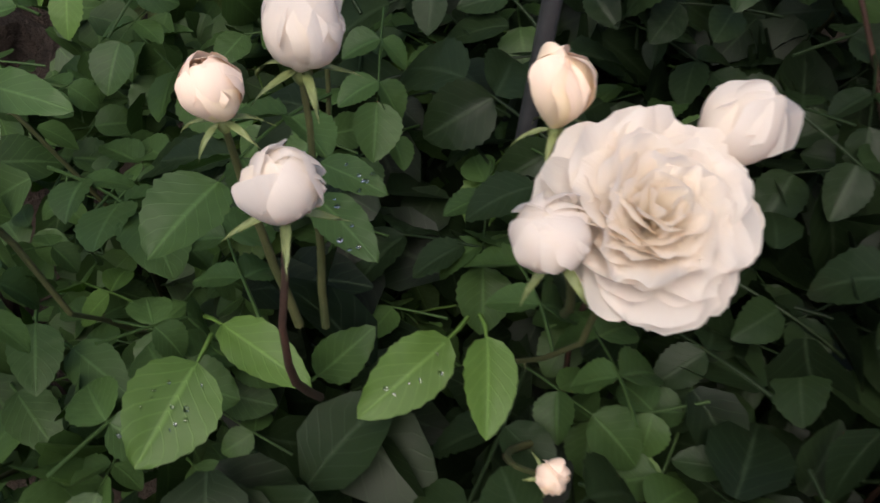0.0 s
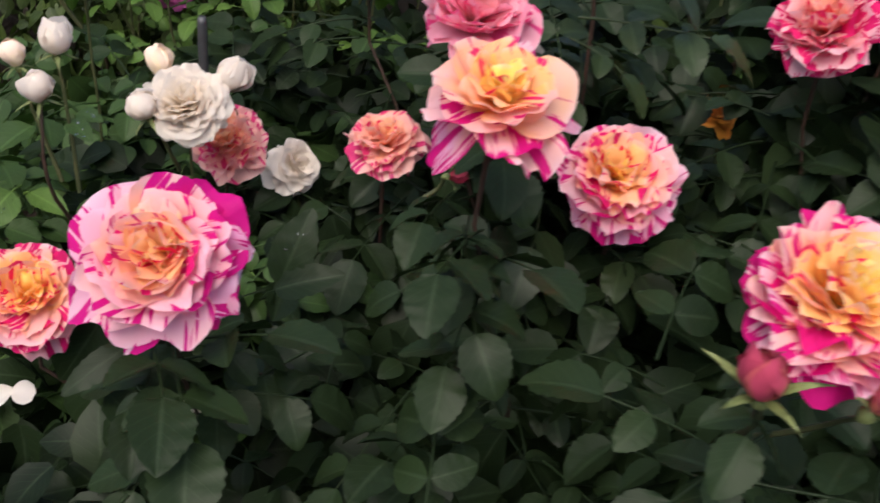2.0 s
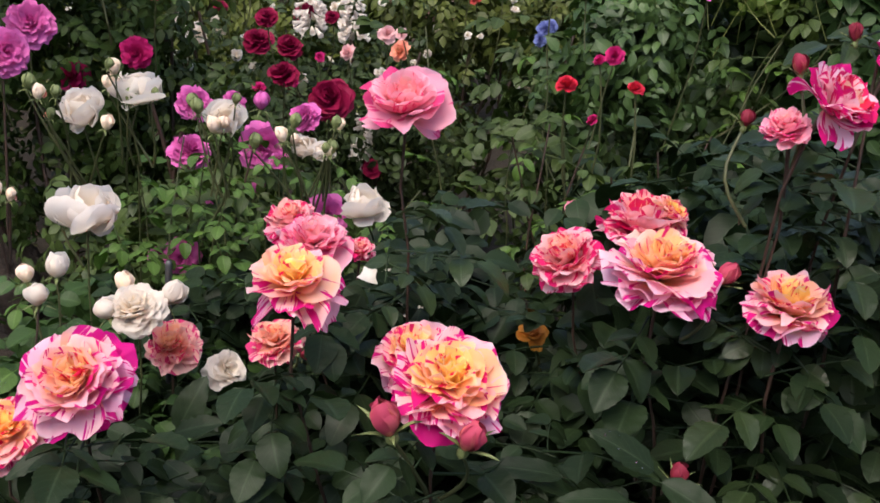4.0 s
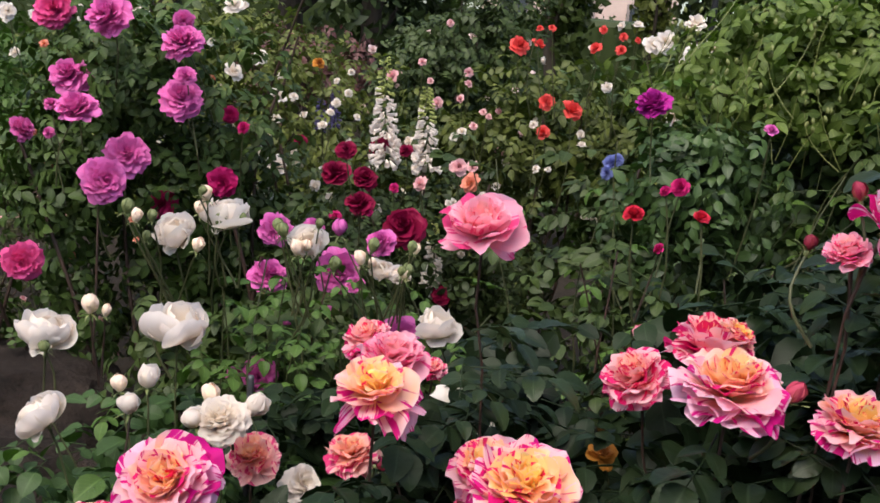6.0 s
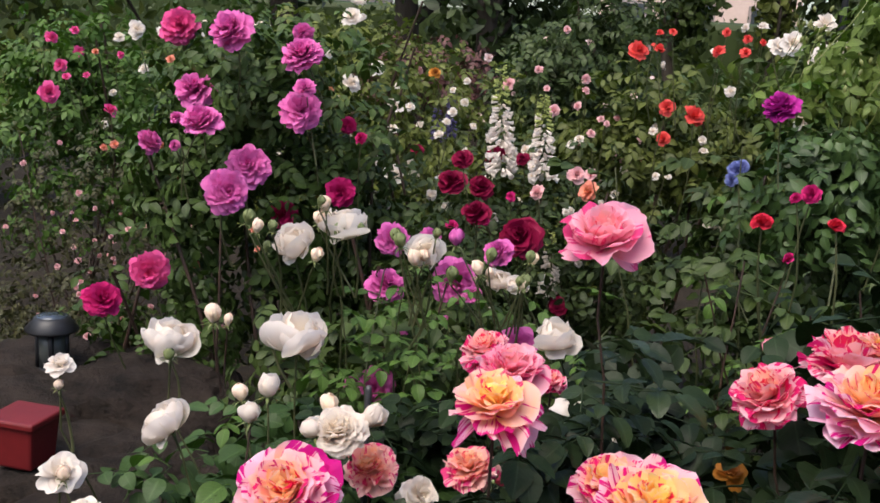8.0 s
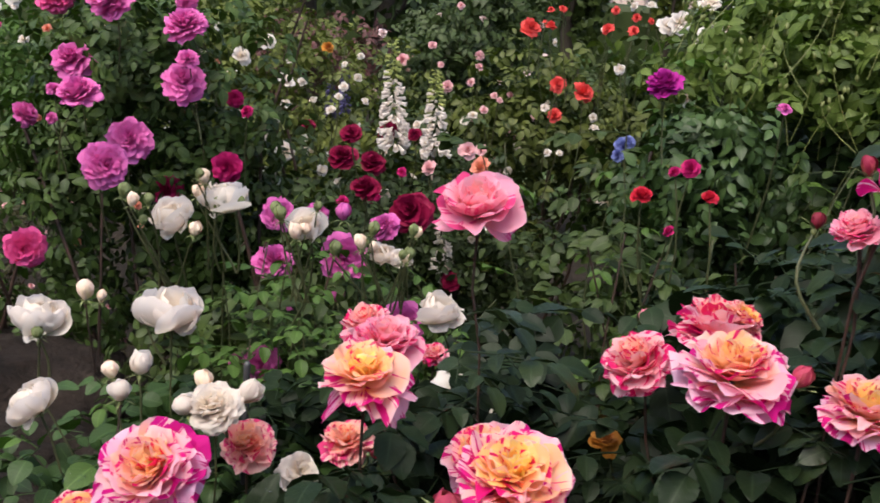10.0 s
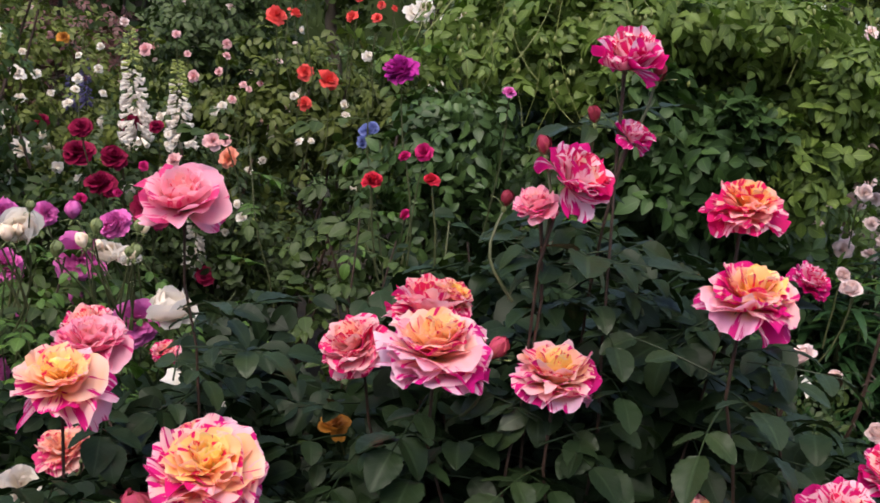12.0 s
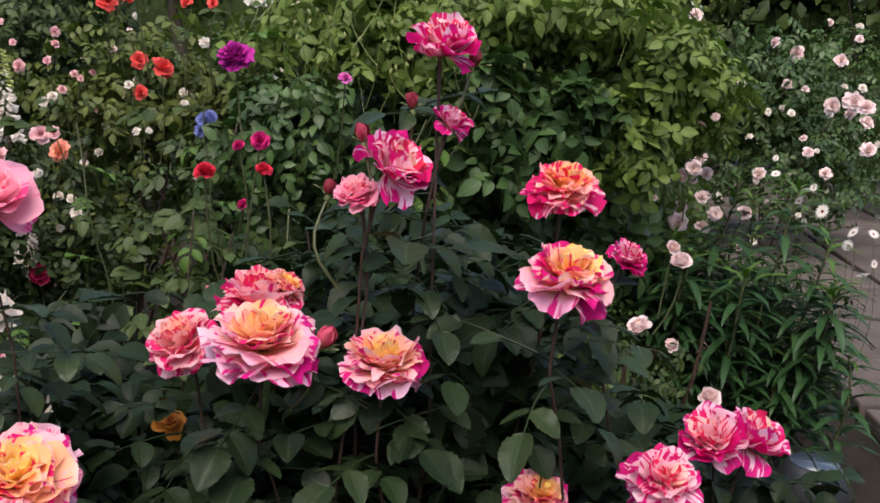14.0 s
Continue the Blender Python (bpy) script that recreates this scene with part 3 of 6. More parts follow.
def leaf_cloud(seed, points, ways, size, nu=3, nv=4, round_=0.72, spread=0.6, spray=False):
    """Many leaves in one sheet: points, the way each leaf's face looks, and a size; spray: each leaf has five leaflets."""
    rs = np.random.RandomState(seed)
    out = Sheet()
    points, ways = np.asarray(points, float), np.asarray(ways, float)
    n = len(points)
    u, v = np.meshgrid(np.linspace(-1, 1, nu), np.linspace(0, 1, nv))
    w = 0.5 * round_ * np.sin(np.pi * np.clip(v, 0.02, 0.985) ** 0.8) ** 0.75
    tpl = np.stack([u * w, v - (0.0 if spray else 0.4), 0.25 * np.abs(u) * w - 0.3 * v * v], -1).reshape(-1, 3)
    z = ways + rs.normal(0, spread, (n, 3))
    z /= np.linalg.norm(z, axis=1, keepdims=True)
    y = np.cross(z, rs.normal(0, 1, (n, 3)))
    y[:, 2] -= 0.25
    y /= np.linalg.norm(y, axis=1, keepdims=True)
    x = np.cross(y, z)
    x /= np.linalg.norm(x, axis=1, keepdims=True)
    z = np.cross(x, y)
    k = size * rs.uniform(0.65, 1.25, n)
    if spray:
        px, py, pz, pp, pk = [], [], [], [], []
        for turn, along in ((0, 0.9), (62, 0.55), (-62, 0.55), (70, -0.05), (-70, -0.05)):
            a = np.radians(turn + rs.normal(0, 9, n))[:, None]
            yy = y * np.cos(a) + x * np.sin(a) - z * rs.uniform(-0.1, 0.35, (n, 1))
            yy /= np.linalg.norm(yy, axis=1, keepdims=True)
            xx = np.cross(yy, z)
            xx /= np.linalg.norm(xx, axis=1, keepdims=True)
            px.append(xx), py.append(yy), pz.append(np.cross(xx, yy))
            pp.append(points + y * (along * k)[:, None] - z * (0.12 * (along + 0.1) ** 2 * k)[:, None])
            pk.append(k * rs.uniform(0.75, 1.0, n) * (0.85 if turn else 1.0))
        x, y, z, points, k = np.concatenate(px), np.concatenate(py), np.concatenate(pz), np.concatenate(pp), np.concatenate(pk)
        n = len(points)
    p = points[:, None] + k[:, None, None] * (tpl[None, :, :1] * x[:, None] + tpl[None, :, 1:2] * y[:, None] + tpl[None, :, 2:] * z[:, None])
    i = np.arange(nu * nv).reshape(nv, nu)
    quad = np.stack([i[:-1, :-1], i[:-1, 1:], i[1:, 1:], i[1:, :-1]], -1).reshape(-1, 4)
    out.v.append(p.reshape(-1, 3))
    out.f.append((quad[None] + (np.arange(n) * nu * nv)[:, None, None]).reshape(-1, 4))
    uv = np.stack([u * 0.5 + 0.5, v], -1).reshape(-1, 2)
    out.uv.append(np.tile(uv, (n, 1)))
    out.ring.append(np.zeros((n * nu * nv, 2)))
    out.count = n * nu * nv
    return out


def lumpy(seed, count, centre, radii, hollow=0.55, lumps=9):
    """Points and outward ways in an uneven crown made of several lumps."""
    rs = np.random.RandomState(seed)
    c, r = np.asarray(centre, float), np.asarray(radii, float)
    d = rs.normal(0, 1, (lumps, 3))
    d /= np.linalg.norm(d, axis=1, keepdims=True)
    mid = d * rs.uniform(0.35, 0.75, (lumps, 1))
    size = rs.uniform(0.32, 0.6, lumps)
    k = rs.randint(0, lumps, count)
    q = rs.normal(0, 1, (count, 3))
    q /= np.linalg.norm(q, axis=1, keepdims=True)
    q *= rs.uniform(hollow, 1.0, (count, 1)) ** 0.6
    p = mid[k] + q * size[k][:, None]
    way = p / (np.linalg.norm(p, axis=1, keepdims=True) + 1e-6) * 0.5 + q * 0.5 + (0, 0, 0.6)
    return c + p * r, way


def curve_points(a, b, bow, rs, n=9):
    a, b = np.asarray(a, float), np.asarray(b, float)
    t = np.linspace(0, 1, n)[:, None]
    side = np.array([rs.normal(0, bow), rs.normal(0, bow), 0])
    kink = np.cumsum(rs.normal(0, 0.008 * np.linalg.norm(b - a), (n, 3)), 0) * np.sin(np.pi * t)
    return a + (b - a) * t + side * np.sin(np.pi * t) + kink


def cane(bush, a, b, thick, mat, seed, bow=0.03, name="cane"):
    rs = np.random.RandomState(seed)
    pts = curve_points(a, b, bow, rs)
    s = Sheet()
    s.tube(pts - np.array(bush.location), thick * np.linspace(1.0, 0.62, len(pts)), 7)
    for k in range(int(np.linalg.norm(np.asarray(b) - a) / 0.05)):
        f = rs.uniform(0.1, 0.9)
        root = np.array([np.interp(f, np.linspace(0, 1, len(pts)), pts[:, i]) for i in range(3)]) - np.array(bush.location)
        w = rs.normal(0, 1, 3) * (1, 1, 0.3)
        w /= np.linalg.norm(w)
        s.tube([root, root + w * thick * 1.6 - (0, 0, thick * 0.3), root + w * thick * 3.0 - (0, 0, thick)], thick * np.array([0.55, 0.25, 0.02]), 4)
    part(name, s.mesh(name, mat), bush)
    return pts


def leaves_on(bush, pts, meshes, seed, start=0.3, stop=0.92, every=0.05, name="leaf", scale=1.0, tilt=(-25, 25), clear=None):
    """Leaves by turns round a cane."""
    rs = np.random.RandomState(seed)
    f, a = start, rs.uniform(0, 360)
    length = np.linalg.norm(pts[-1] - pts[0])
    while f < stop:
        root = np.array([np.interp(f, np.linspace(0, 1, len(pts)), pts[:, i]) for i in range(3)])
        tip = root + np.array((-math.sin(radians(a)), math.cos(radians(a)), 0)) * 0.06
        if clear is None or (clear(tip) and clear(root * 0.5 + tip * 0.5) and clear(tip * 1.7 - root * 0.7)):
            put_leaf(bush, root, a, rs.uniform(*tilt), meshes[rs.randint(len(meshes))], rs, name, scale * rs.uniform(0.8, 1.15))
        a += 137.5 + rs.uniform(-25, 25)
        f += every / length * rs.uniform(0.7, 1.3)


def put_leaf(bush, root, azimuth, tilt, mesh, rs, name="leaf", scale=1.0):
    q = rot("Z", azimuth) @ rot("X", tilt) @ rot("Y", rs.uniform(-18, 18))
    return part(name, mesh, bush, "", q * scale, Vector(root) - bush.location)


def single_leaf(bush, foot, tip, width, mat, seed):
    """One large leaf from foot to tip, its face turned up and toward the camera, with its stalk."""
    rs = np.random.RandomState(seed)
    foot, tip = np.asarray(foot), np.asarray(tip)
    y = tip - foot
    length = np.linalg.norm(y)
    y = y / length
    z = CAMERA_AT - foot
    z = z / np.linalg.norm(z) + (0, 0, 0.9)
    z -= y * (z @ y)
    z /= np.linalg.norm(z)
    s = Sheet()
    leaflet(s, rs, length * 1.04, width, np.zeros(3), np.eye(3), rs.uniform(0.1, 0.3), 0.45, 7, 17, 0.03)
    s.tube([(0, -0.35 * length, -0.2 * length), (0, -0.15 * length, -0.05 * length), (0, 0.05 * length, -0.001)], [0.0011, 0.001, 0.0007], 5)
    return part("leaf", s.mesh("leaf", mat), bush, "", np.stack([np.cross(y, z), y, z], -1), Vector(foot) - bush.location)


def water_drops(leaf, count, length, width, seed):
    rs = np.random.RandomState(seed)
    for k in range(count):
        bm = bmesh.new()
        bmesh.ops.create_icosphere(bm, subdivisions=2, radius=rs.uniform(0.0004, 0.0010))
        bmesh.ops.scale(bm, vec=(rs.uniform(0.9, 1.5), 1.0, 0.55), verts=bm.verts)
        v = rs.uniform(0.15, 0.85)
        at = (rs.uniform(-0.32, 0.32) * width, v * length, -0.22 * v * v * length + 0.0012)
        part("water_drop", solid("water_drop", bm, WATER), leaf, "", rot("Z", rs.uniform(0, 360)), at)

# ---- ground ----
def ground_sheet(name, mat, x0, x1, y0, y1, step, rough, level, seed):
    s = Sheet()
    nx, ny = int((x1 - x0) / step) + 1, int((y1 - y0) / step) + 1
    x, y = np.meshgrid(np.linspace(x0, x1, nx), np.linspace(y0, y1, ny))
    z = np.array([noise.fractal(Vector((a * 1.7, b * 1.7, seed)), 1.0, 2.0, 4) for a, b in zip(x.ravel(), y.ravel())]).reshape(x.shape) * rough + level
    s.grid(np.stack([x, y, z], -1)[::-1], x, y)
    return s.mesh(name, mat)


tagged(new("ground", ground_sheet("ground", SOIL, -60, 60, -20, 100, 1.5, 0.02, -0.06, 3.0)), "dark bare garden soil under the roses", "ground", kind="structure")
tagged(new("flower_bed", ground_sheet("flower_bed", SOIL, -3, 1.9, -2.2, 4.5, 0.06, 0.03, 0.0, 5.0)), "dark moist flower bed soil between rose bushes", "soil", kind="structure")
lawn = tagged(new("lawn", ground_sheet("lawn", LAWN_M, -14, 14, 7.5, 24, 0.5, 0.03, 0.0, 9.0)), "dull green lawn behind the rose beds", "lawn", kind="structure")


def rounded_slab(x, y, z, bevel=0.008):
    bm = bmesh.new()
    bmesh.ops.create_cube(bm, size=1.0, matrix=Matrix.Diagonal((x, y, z, 1)))
    bmesh.ops.bevel(bm, geom=bm.edges[:], offset=bevel, segments=2, profile=0.5, affect="EDGES")
    return bm


def solid(name, bm, mat, smooth=True):
    m = bpy.data.meshes.new(name)
    bm.to_mesh(m)
    bm.free()
    m.materials.append(mat)
    if smooth:
        m.polygons.foreach_set("use_smooth", [True] * len(m.polygons))
    return m


pavement = thing("pavement", (2.2, 0.6, 0.0), "worn brown stone slab garden path", "path", kind="structure")
rsp = np.random.RandomState(4)
SLABS = [solid("slab", rounded_slab(0.78, 0.58, 0.07, 0.01), PAVING, False), solid("slab", rounded_slab(0.78, 0.88, 0.07, 0.01), PAVING, False)]
for row in range(16):
    y = -0.6 + row * 0.6
    shift = 0.16 * row
    for col in range(3):
        part("slab", SLABS[0], pavement, "", rot("Z", -15 + rsp.uniform(-1, 1)), (0.60 + col * 0.79 + shift, y - 0.21 * col + 0.55, -0.035 + rsp.uniform(0, 0.008)))

# ---- plants ----
def hedge(name, centre, size, seed):
    """A clipped leafy hedge, for the backdrop or to block low skylight."""
    rs = np.random.RandomState(seed)
    h = thing(name, (centre[0], centre[1], 0), "clipped dark green hedge; south and west ones added to block low light", "hedge", "hedges", "structure")
    body = rounded_slab(size[0] * 0.92, size[1] * 0.8, size[2] * 0.97, 0.1)
    part("hedge_core", solid("hedge_core", body, LEAF_FAR, False), h, "", None, (0, 0, size[2] * 0.485))
    n = int((size[0] + size[1]) * size[2] * 320)
    p = rs.uniform(-0.5, 0.5, (n, 3)) * size + (0, 0, size[2] / 2)
    w = np.tile((0.0, 0.0, 0.6), (n, 1))
    side = rs.randint(0, 4, n)
    for k, (axis, sign) in enumerate(((0, -1), (0, 1), (1, -1), (1, 1))):
        p[side == k, axis] = sign * size[axis] * 0.5 + rs.normal(0, 0.04, (side == k).sum())
        w[side == k, axis] = sign
    tagged(part("foliage", leaf_cloud(seed, p, w, 0.09, 3, 3).mesh("foliage", LEAF_FAR), h), kind="stuff")


# south and west hedges are unseen, added to keep low skylight off the leaves
hedge("shade_hedge_south", (0.4, -3.4, 0), (9.0, 0.7, 1.7), 91)
hedge("hedge_north", (0.0, 13.5, 0), (30.0, 1.0, 1.74), 93)
hedge("shade_hedge_west", (-4.6, 0.6, 0), (0.7, 6.0, 2.0), 92)
# rough camera position; blooms and leaves are turned or cleared to suit it
CAMERA_AT = np.array((0.40, -0.75, 1.22))


def facing(at, rs, up=0.75, wild=0.35):
    a = CAMERA_AT - np.asarray(at)
    a[2] = 0
    a /= np.linalg.norm(a)
    return a * 0.75 + np.array((0, 0, up)) + rs.normal(0, wild, 3)


def clear_of_view(p, heads, margin=1.25):
    """Whether a leaf at p stays out of the camera's sight of every bloom."""
    # one spot kept empty, since a leaf there stood out from the camera
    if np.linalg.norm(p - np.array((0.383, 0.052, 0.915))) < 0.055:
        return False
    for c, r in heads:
        for eye in (CAMERA_AT, np.array((0.15, -0.25, 1.1)))[:2 if c[0] < 0.35 else 1]:
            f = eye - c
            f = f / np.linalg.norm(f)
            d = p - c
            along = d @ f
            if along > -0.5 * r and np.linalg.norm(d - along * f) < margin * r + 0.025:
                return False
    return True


def fill_leaves(bush, count, low, high, top, meshes, heads, seed, scale=1.0, inside=None):
    """Leaves through the body of a bush; top gives the height of its canopy."""
    rs = np.random.RandomState(seed)
    low, high = np.array(low), np.array(high)
    made = 0
    for _ in range(count * 6):
        if made >= count:
            break
        p = rs.uniform(low, high)
        if inside is not None and not inside(p):
            continue
        roof = top(p[0], p[1])
        p[2] = roof - abs(rs.normal(0, 0.13))
        a = rs.uniform(0, 360)
        way = np.array((-math.sin(radians(a)), math.cos(radians(a)), 0)) * 0.045 * scale
        if not all(clear_of_view(p + way * k, heads, 1.25 if k == 0 else 0.8) for k in (0, 1, 2)):
            continue
        put_leaf(bush, p, a, rs.uniform(-20, 26), meshes[rs.randint(len(meshes))], rs, "leaf", scale * rs.uniform(0.8, 1.2))
        made += 1


def filler(bush, count, low, high, top, size, mat, heads, seed, inside=None):
    rs = np.random.RandomState(seed)
    p = rs.uniform(low, high, (count, 3))
    for q in p:
        q[2] = max(top(q[0], q[1]) - 0.05 - abs(rs.normal(0, 0.22)), 0.05)
    p = np.array([q for q in p if clear_of_view(q, heads, 1.1) and (inside is None or inside(q))])
    s = leaf_cloud(seed, p - np.array(bush.location), np.tile((0, -0.25, 0.9), (len(p), 1)), size, 3, 5, 0.74, 0.5)
    tagged(part("foliage", s.mesh("foliage", mat), bush), kind="stuff")


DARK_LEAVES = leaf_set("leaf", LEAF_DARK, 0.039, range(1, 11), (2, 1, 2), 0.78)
GREEN_LEAVES = leaf_set("leaf", LEAF_ROUND, 0.031, range(21, 31), (2, 2, 1), 0.88)
UPPER_LEAVES = leaf_set("leaf", LEAF_UPPER, 0.040, range(101, 109), (2, 1, 1), 0.66)
FRESH_LEAVES = leaf_set("leaf", LEAF_FRESH, 0.032, range(41, 47), (2, 1), 0.72)

striped_left = thing("rose_bush", (0.16, 0.10, 0.0), "rose bush with pink, yellow and magenta striped blooms", "rose bush", "striped rose bushes")
striped_mid = thing("rose_bush", (0.45, 0.06, 0.0), "rose bush with striped blooms above dark green leaves", "rose bush", "striped rose bushes")
striped_right = thing("rose_bush", (0.74, 0.14, 0.0), "tall rose bush with red-pink striped blooms and dark buds", "rose bush", "striped rose bushes")
striped_end = thing("rose_bush", (1.04, 0.16, 0.0), "low rose bush with crimson and white striped blooms", "rose bush", "striped rose bushes")
white_bush = thing("rose_bush", (-0.02, 0.36, 0.0), "rose bush with cream-white double blooms and pale buds", "rose bush", "white rose bushes")

# bush, place, axis, diameter, form, petals, seed, words, how far its cane leans
STRIPED_LEFT_BLOOMS = [
    (striped_left, (-0.002, 0.052, 0.708), (0.15, -0.45, 0.85), 0.084, "wide", STRIPED_EMBER, 1, "orange-yellow bloom with magenta striped rim"),
    (striped_left, (0.117, -0.055, 0.829), (0.02, -0.62, 0.75), 0.100, "wide", STRIPED, 2, "large pink bloom with golden heart and magenta streaks"),
    (striped_left, (0.235, 0.190, 0.774), (-0.1, -0.25, 0.95), 0.064, "tall", STRIPED_PEACH, 3, "coral bloom flecked with red"),
    (striped_left, (0.106, 0.240, 0.727), (0.1, -0.5, 0.8), 0.068, "tall", STRIPED_PEACH, 4, "peach bloom with a pink rim"),
]
STRIPED_MID_BLOOMS = [
    (striped_mid, (0.296, -0.014, 0.930), (0.05, -0.28, 0.95), 0.086, "shaggy", STRIPED_GOLD, 5, "shaggy bloom with yellow heart and lilac-pink outer petals"),
    (striped_mid, (0.292, 0.105, 0.921), (0.1, -0.2, 0.97), 0.080, "tall", STRIPED_PINK, 6, "soft pink streaked bloom"),
    (striped_mid, (0.206, 0.390, 0.849), (-0.2, -0.3, 0.95), 0.076, "wide", STRIPED_CORAL, 7, "coral-red striped bloom"),
    (striped_mid, (0.401, 0.088, 0.822), (-0.1, -0.4, 0.9), 0.090, "wide", STRIPED_GOLD, 8, "bloom with golden heart and magenta rim"),
    (striped_mid, (0.432, -0.156, 0.922), (0.02, -0.34, 0.93), 0.090, "wide", STRIPED_GOLD, 9, "full bloom with orange heart and magenta outer petals"),
    (striped_mid, (0.366, 0.146, 1.058), (0.05, -0.50, 0.85), 0.092, "goblet", STRIPED_PINK, 10, "salmon-pink bloom on a tall cane"),
    (striped_mid, (0.290, 0.470, 0.790), (0.1, -0.3, 0.95), 0.044, "tall", STRIPED_CORAL, 36, "small coral striped bloom"),
]
STRIPED_RIGHT_BLOOMS = [
    (striped_right, (0.610, 0.030, 0.960), (0.0, -0.20, 0.94), 0.106, "wide", STRIPED, 11, "wide bloom with apricot heart and lilac streaked rim"),
    (striped_right, (0.538, 0.168, 0.912), (-0.35, -0.35, 0.85), 0.082, "tall", STRIPED_CORAL, 12, "crimson striped bloom"),
    (striped_right, (0.612, 0.205, 0.946), (0.0, -0.15, 0.98), 0.090, "tall", STRIPED_CORAL, 13, "coral bloom flecked with red"),
    (striped_right, (0.717, 0.003, 0.948), (0.05, -0.20, 0.93), 0.082, "wide", STRIPED_GOLD, 14, "yellow bloom with streaked pink rim"),
    (striped_right, (0.718, -0.001, 1.122), (0.45, -0.45, 0.75), 0.078, "goblet", STRIPED_RED, 15, "bright red-pink striped bloom"),
    (striped_right, (0.688, 0.020, 1.090), (-0.3, -0.3, 0.9), 0.044, "tall", STRIPED_PINK, 16, "half-hidden pink bloom"),
    (striped_right, (0.759, 0.057, 1.222), (-0.1, -0.22, 0.97), 0.074, "goblet", STRIPED_RED, 17, "magenta and white striped bloom on the tallest cane"),
    (striped_right, (0.776, 0.060, 1.152), (0.4, -0.2, 0.9), 0.040, "goblet", STRIPED_RED, 18, "small crimson striped bloom"),
    (striped_right, (0.893, 0.080, 1.095), (-0.05, -0.25, 0.96), 0.078, "wide", STRIPED_EMBER, 19, "yellow and crimson bloom"),
    (striped_right, (0.644, 0.209, 0.956), (0.4, -0.3, 0.85), 0.052, "wide", STRIPED_EMBER, 37, "golden and crimson bloom behind a coral one"),
]
STRIPED_END_BLOOMS = [
    (striped_end, (0.866, -0.025, 1.036), (0.05, -0.20, 0.94), 0.086, "wide", STRIPED_GOLD, 20, "pink bloom with yellow and red flecks"),
    (striped_end, (0.978, 0.098, 1.018), (0.5, -0.3, 0.8), 0.046, "tall", STRIPED_RED, 38, "half-hidden pink striped bloom"),
    (striped_end, (1.059, 0.033, 0.850), (-0.35, -0.35, 0.85), 0.082, "goblet", STRIPED_RED, 21, "crimson and white striped bloom"),
    (striped_end, (1.116, 0.040, 0.844), (0.45, -0.2, 0.85), 0.080, "goblet", STRIPED_RED, 22, "crimson bloom with pale streaks"),
    (striped_end, (0.987, -0.021, 0.832), (0.0, -0.5, 0.85), 0.086, "shaggy", STRIPED_RED, 23, "loose magenta and white bloom with peach heart"),
    (striped_end, (0.875, 0.016, 0.800), (0.0, -0.35, 0.92), 0.068, "wide", STRIPED_GOLD, 24, "yellow bloom with red flecks"),
]
WHITE_BUSH_BLOOMS = [
    (white_bush, (0.0865, 0.180, 0.797), (0.03, -0.42, 0.9), 0.070, "globe", CREAM, 25, "large cream-white double bloom"),
    (white_bush, (-0.022, 0.317, 0.849), (0.05, -0.15, 1.0), 0.084, "dome", WHITE, 26, "open white bloom"),
    (white_bush, (-0.217, 0.354, 0.804), (0.15, -0.1, 1.0), 0.076, "dome", WHITE, 27, "open white bloom beside a bud"),
    (white_bush, (-0.149, 0.213, 0.750), (-0.6, -0.2, 0.7), 0.067, "dome", WHITE, 28, "nodding white bloom"),
    (white_bush, (-0.25, 0.15, 0.70), (0.3, -0.3, 0.9), 0.06, "loose", WHITE, 29, "loose white bloom"),
    (white_bush, (-0.21, 0.13, 0.665), (-0.2, -0.4, 0.9), 0.05, "loose", WHITE, 30, "loose white bloom"),
    (white_bush, (-0.25, 0.15, 0.835), (0.2, -0.3, 0.9), 0.04, "loose", WHITE, 31, "loose white bloom"),
]
HEROES = STRIPED_LEFT_BLOOMS + STRIPED_MID_BLOOMS + STRIPED_RIGHT_BLOOMS + STRIPED_END_BLOOMS + WHITE_BUSH_BLOOMS
heads = [(np.array(h[1]), h[3] / 2) for h in HEROES] + [(np.array((0.283, 0.548, 0.823)), 0.032)] + [(np.array(p), 0.012) for p in ((0.088, 0.099, 0.556), (-0.033, 0.072, 0.590), (0.162, 0.290, 0.676), (-0.045, 0.746, 0.643))] + [(np.array(p), 0.016) for p in ((0.022, 0.197, 0.678), (-0.060, 0.162, 0.696), (0.051, 0.185, 0.695))]


def striped_top(x, y):
    return 0.70 + 0.10 * min(max((x - 0.1) / 0.7, 0), 1) - 0.35 * max(0, -0.10 - y) + 0.04 * math.sin(x * 17) * math.cos(y * 13) + (0.18 if 0.56 < x < 0.95 and y > 0.09 else 0) + (0.12 if 0.30 < x < 0.45 and y > 0.14 else 0)


def bed_edge(p):
    """The uneven outline of the striped bushes."""
    back = 0.62 + 0.10 * math.sin(p[0] * 9.0) - 0.35 * max(0, abs(p[0] - 0.55) - 0.35)
    front = -0.18 - 0.05 * math.sin(p[0] * 11.0 + 1.0) + 0.4 * max(0, p[0] - 1.0)
    return front < p[1] < back


def white_top(x, y):
    return 0.66 + 0.05 * math.sin(x * 21 + 1) * math.cos(y * 17) - 0.12 * max(0, -x - 0.3) + 0.08 * max(0, y - 0.3)


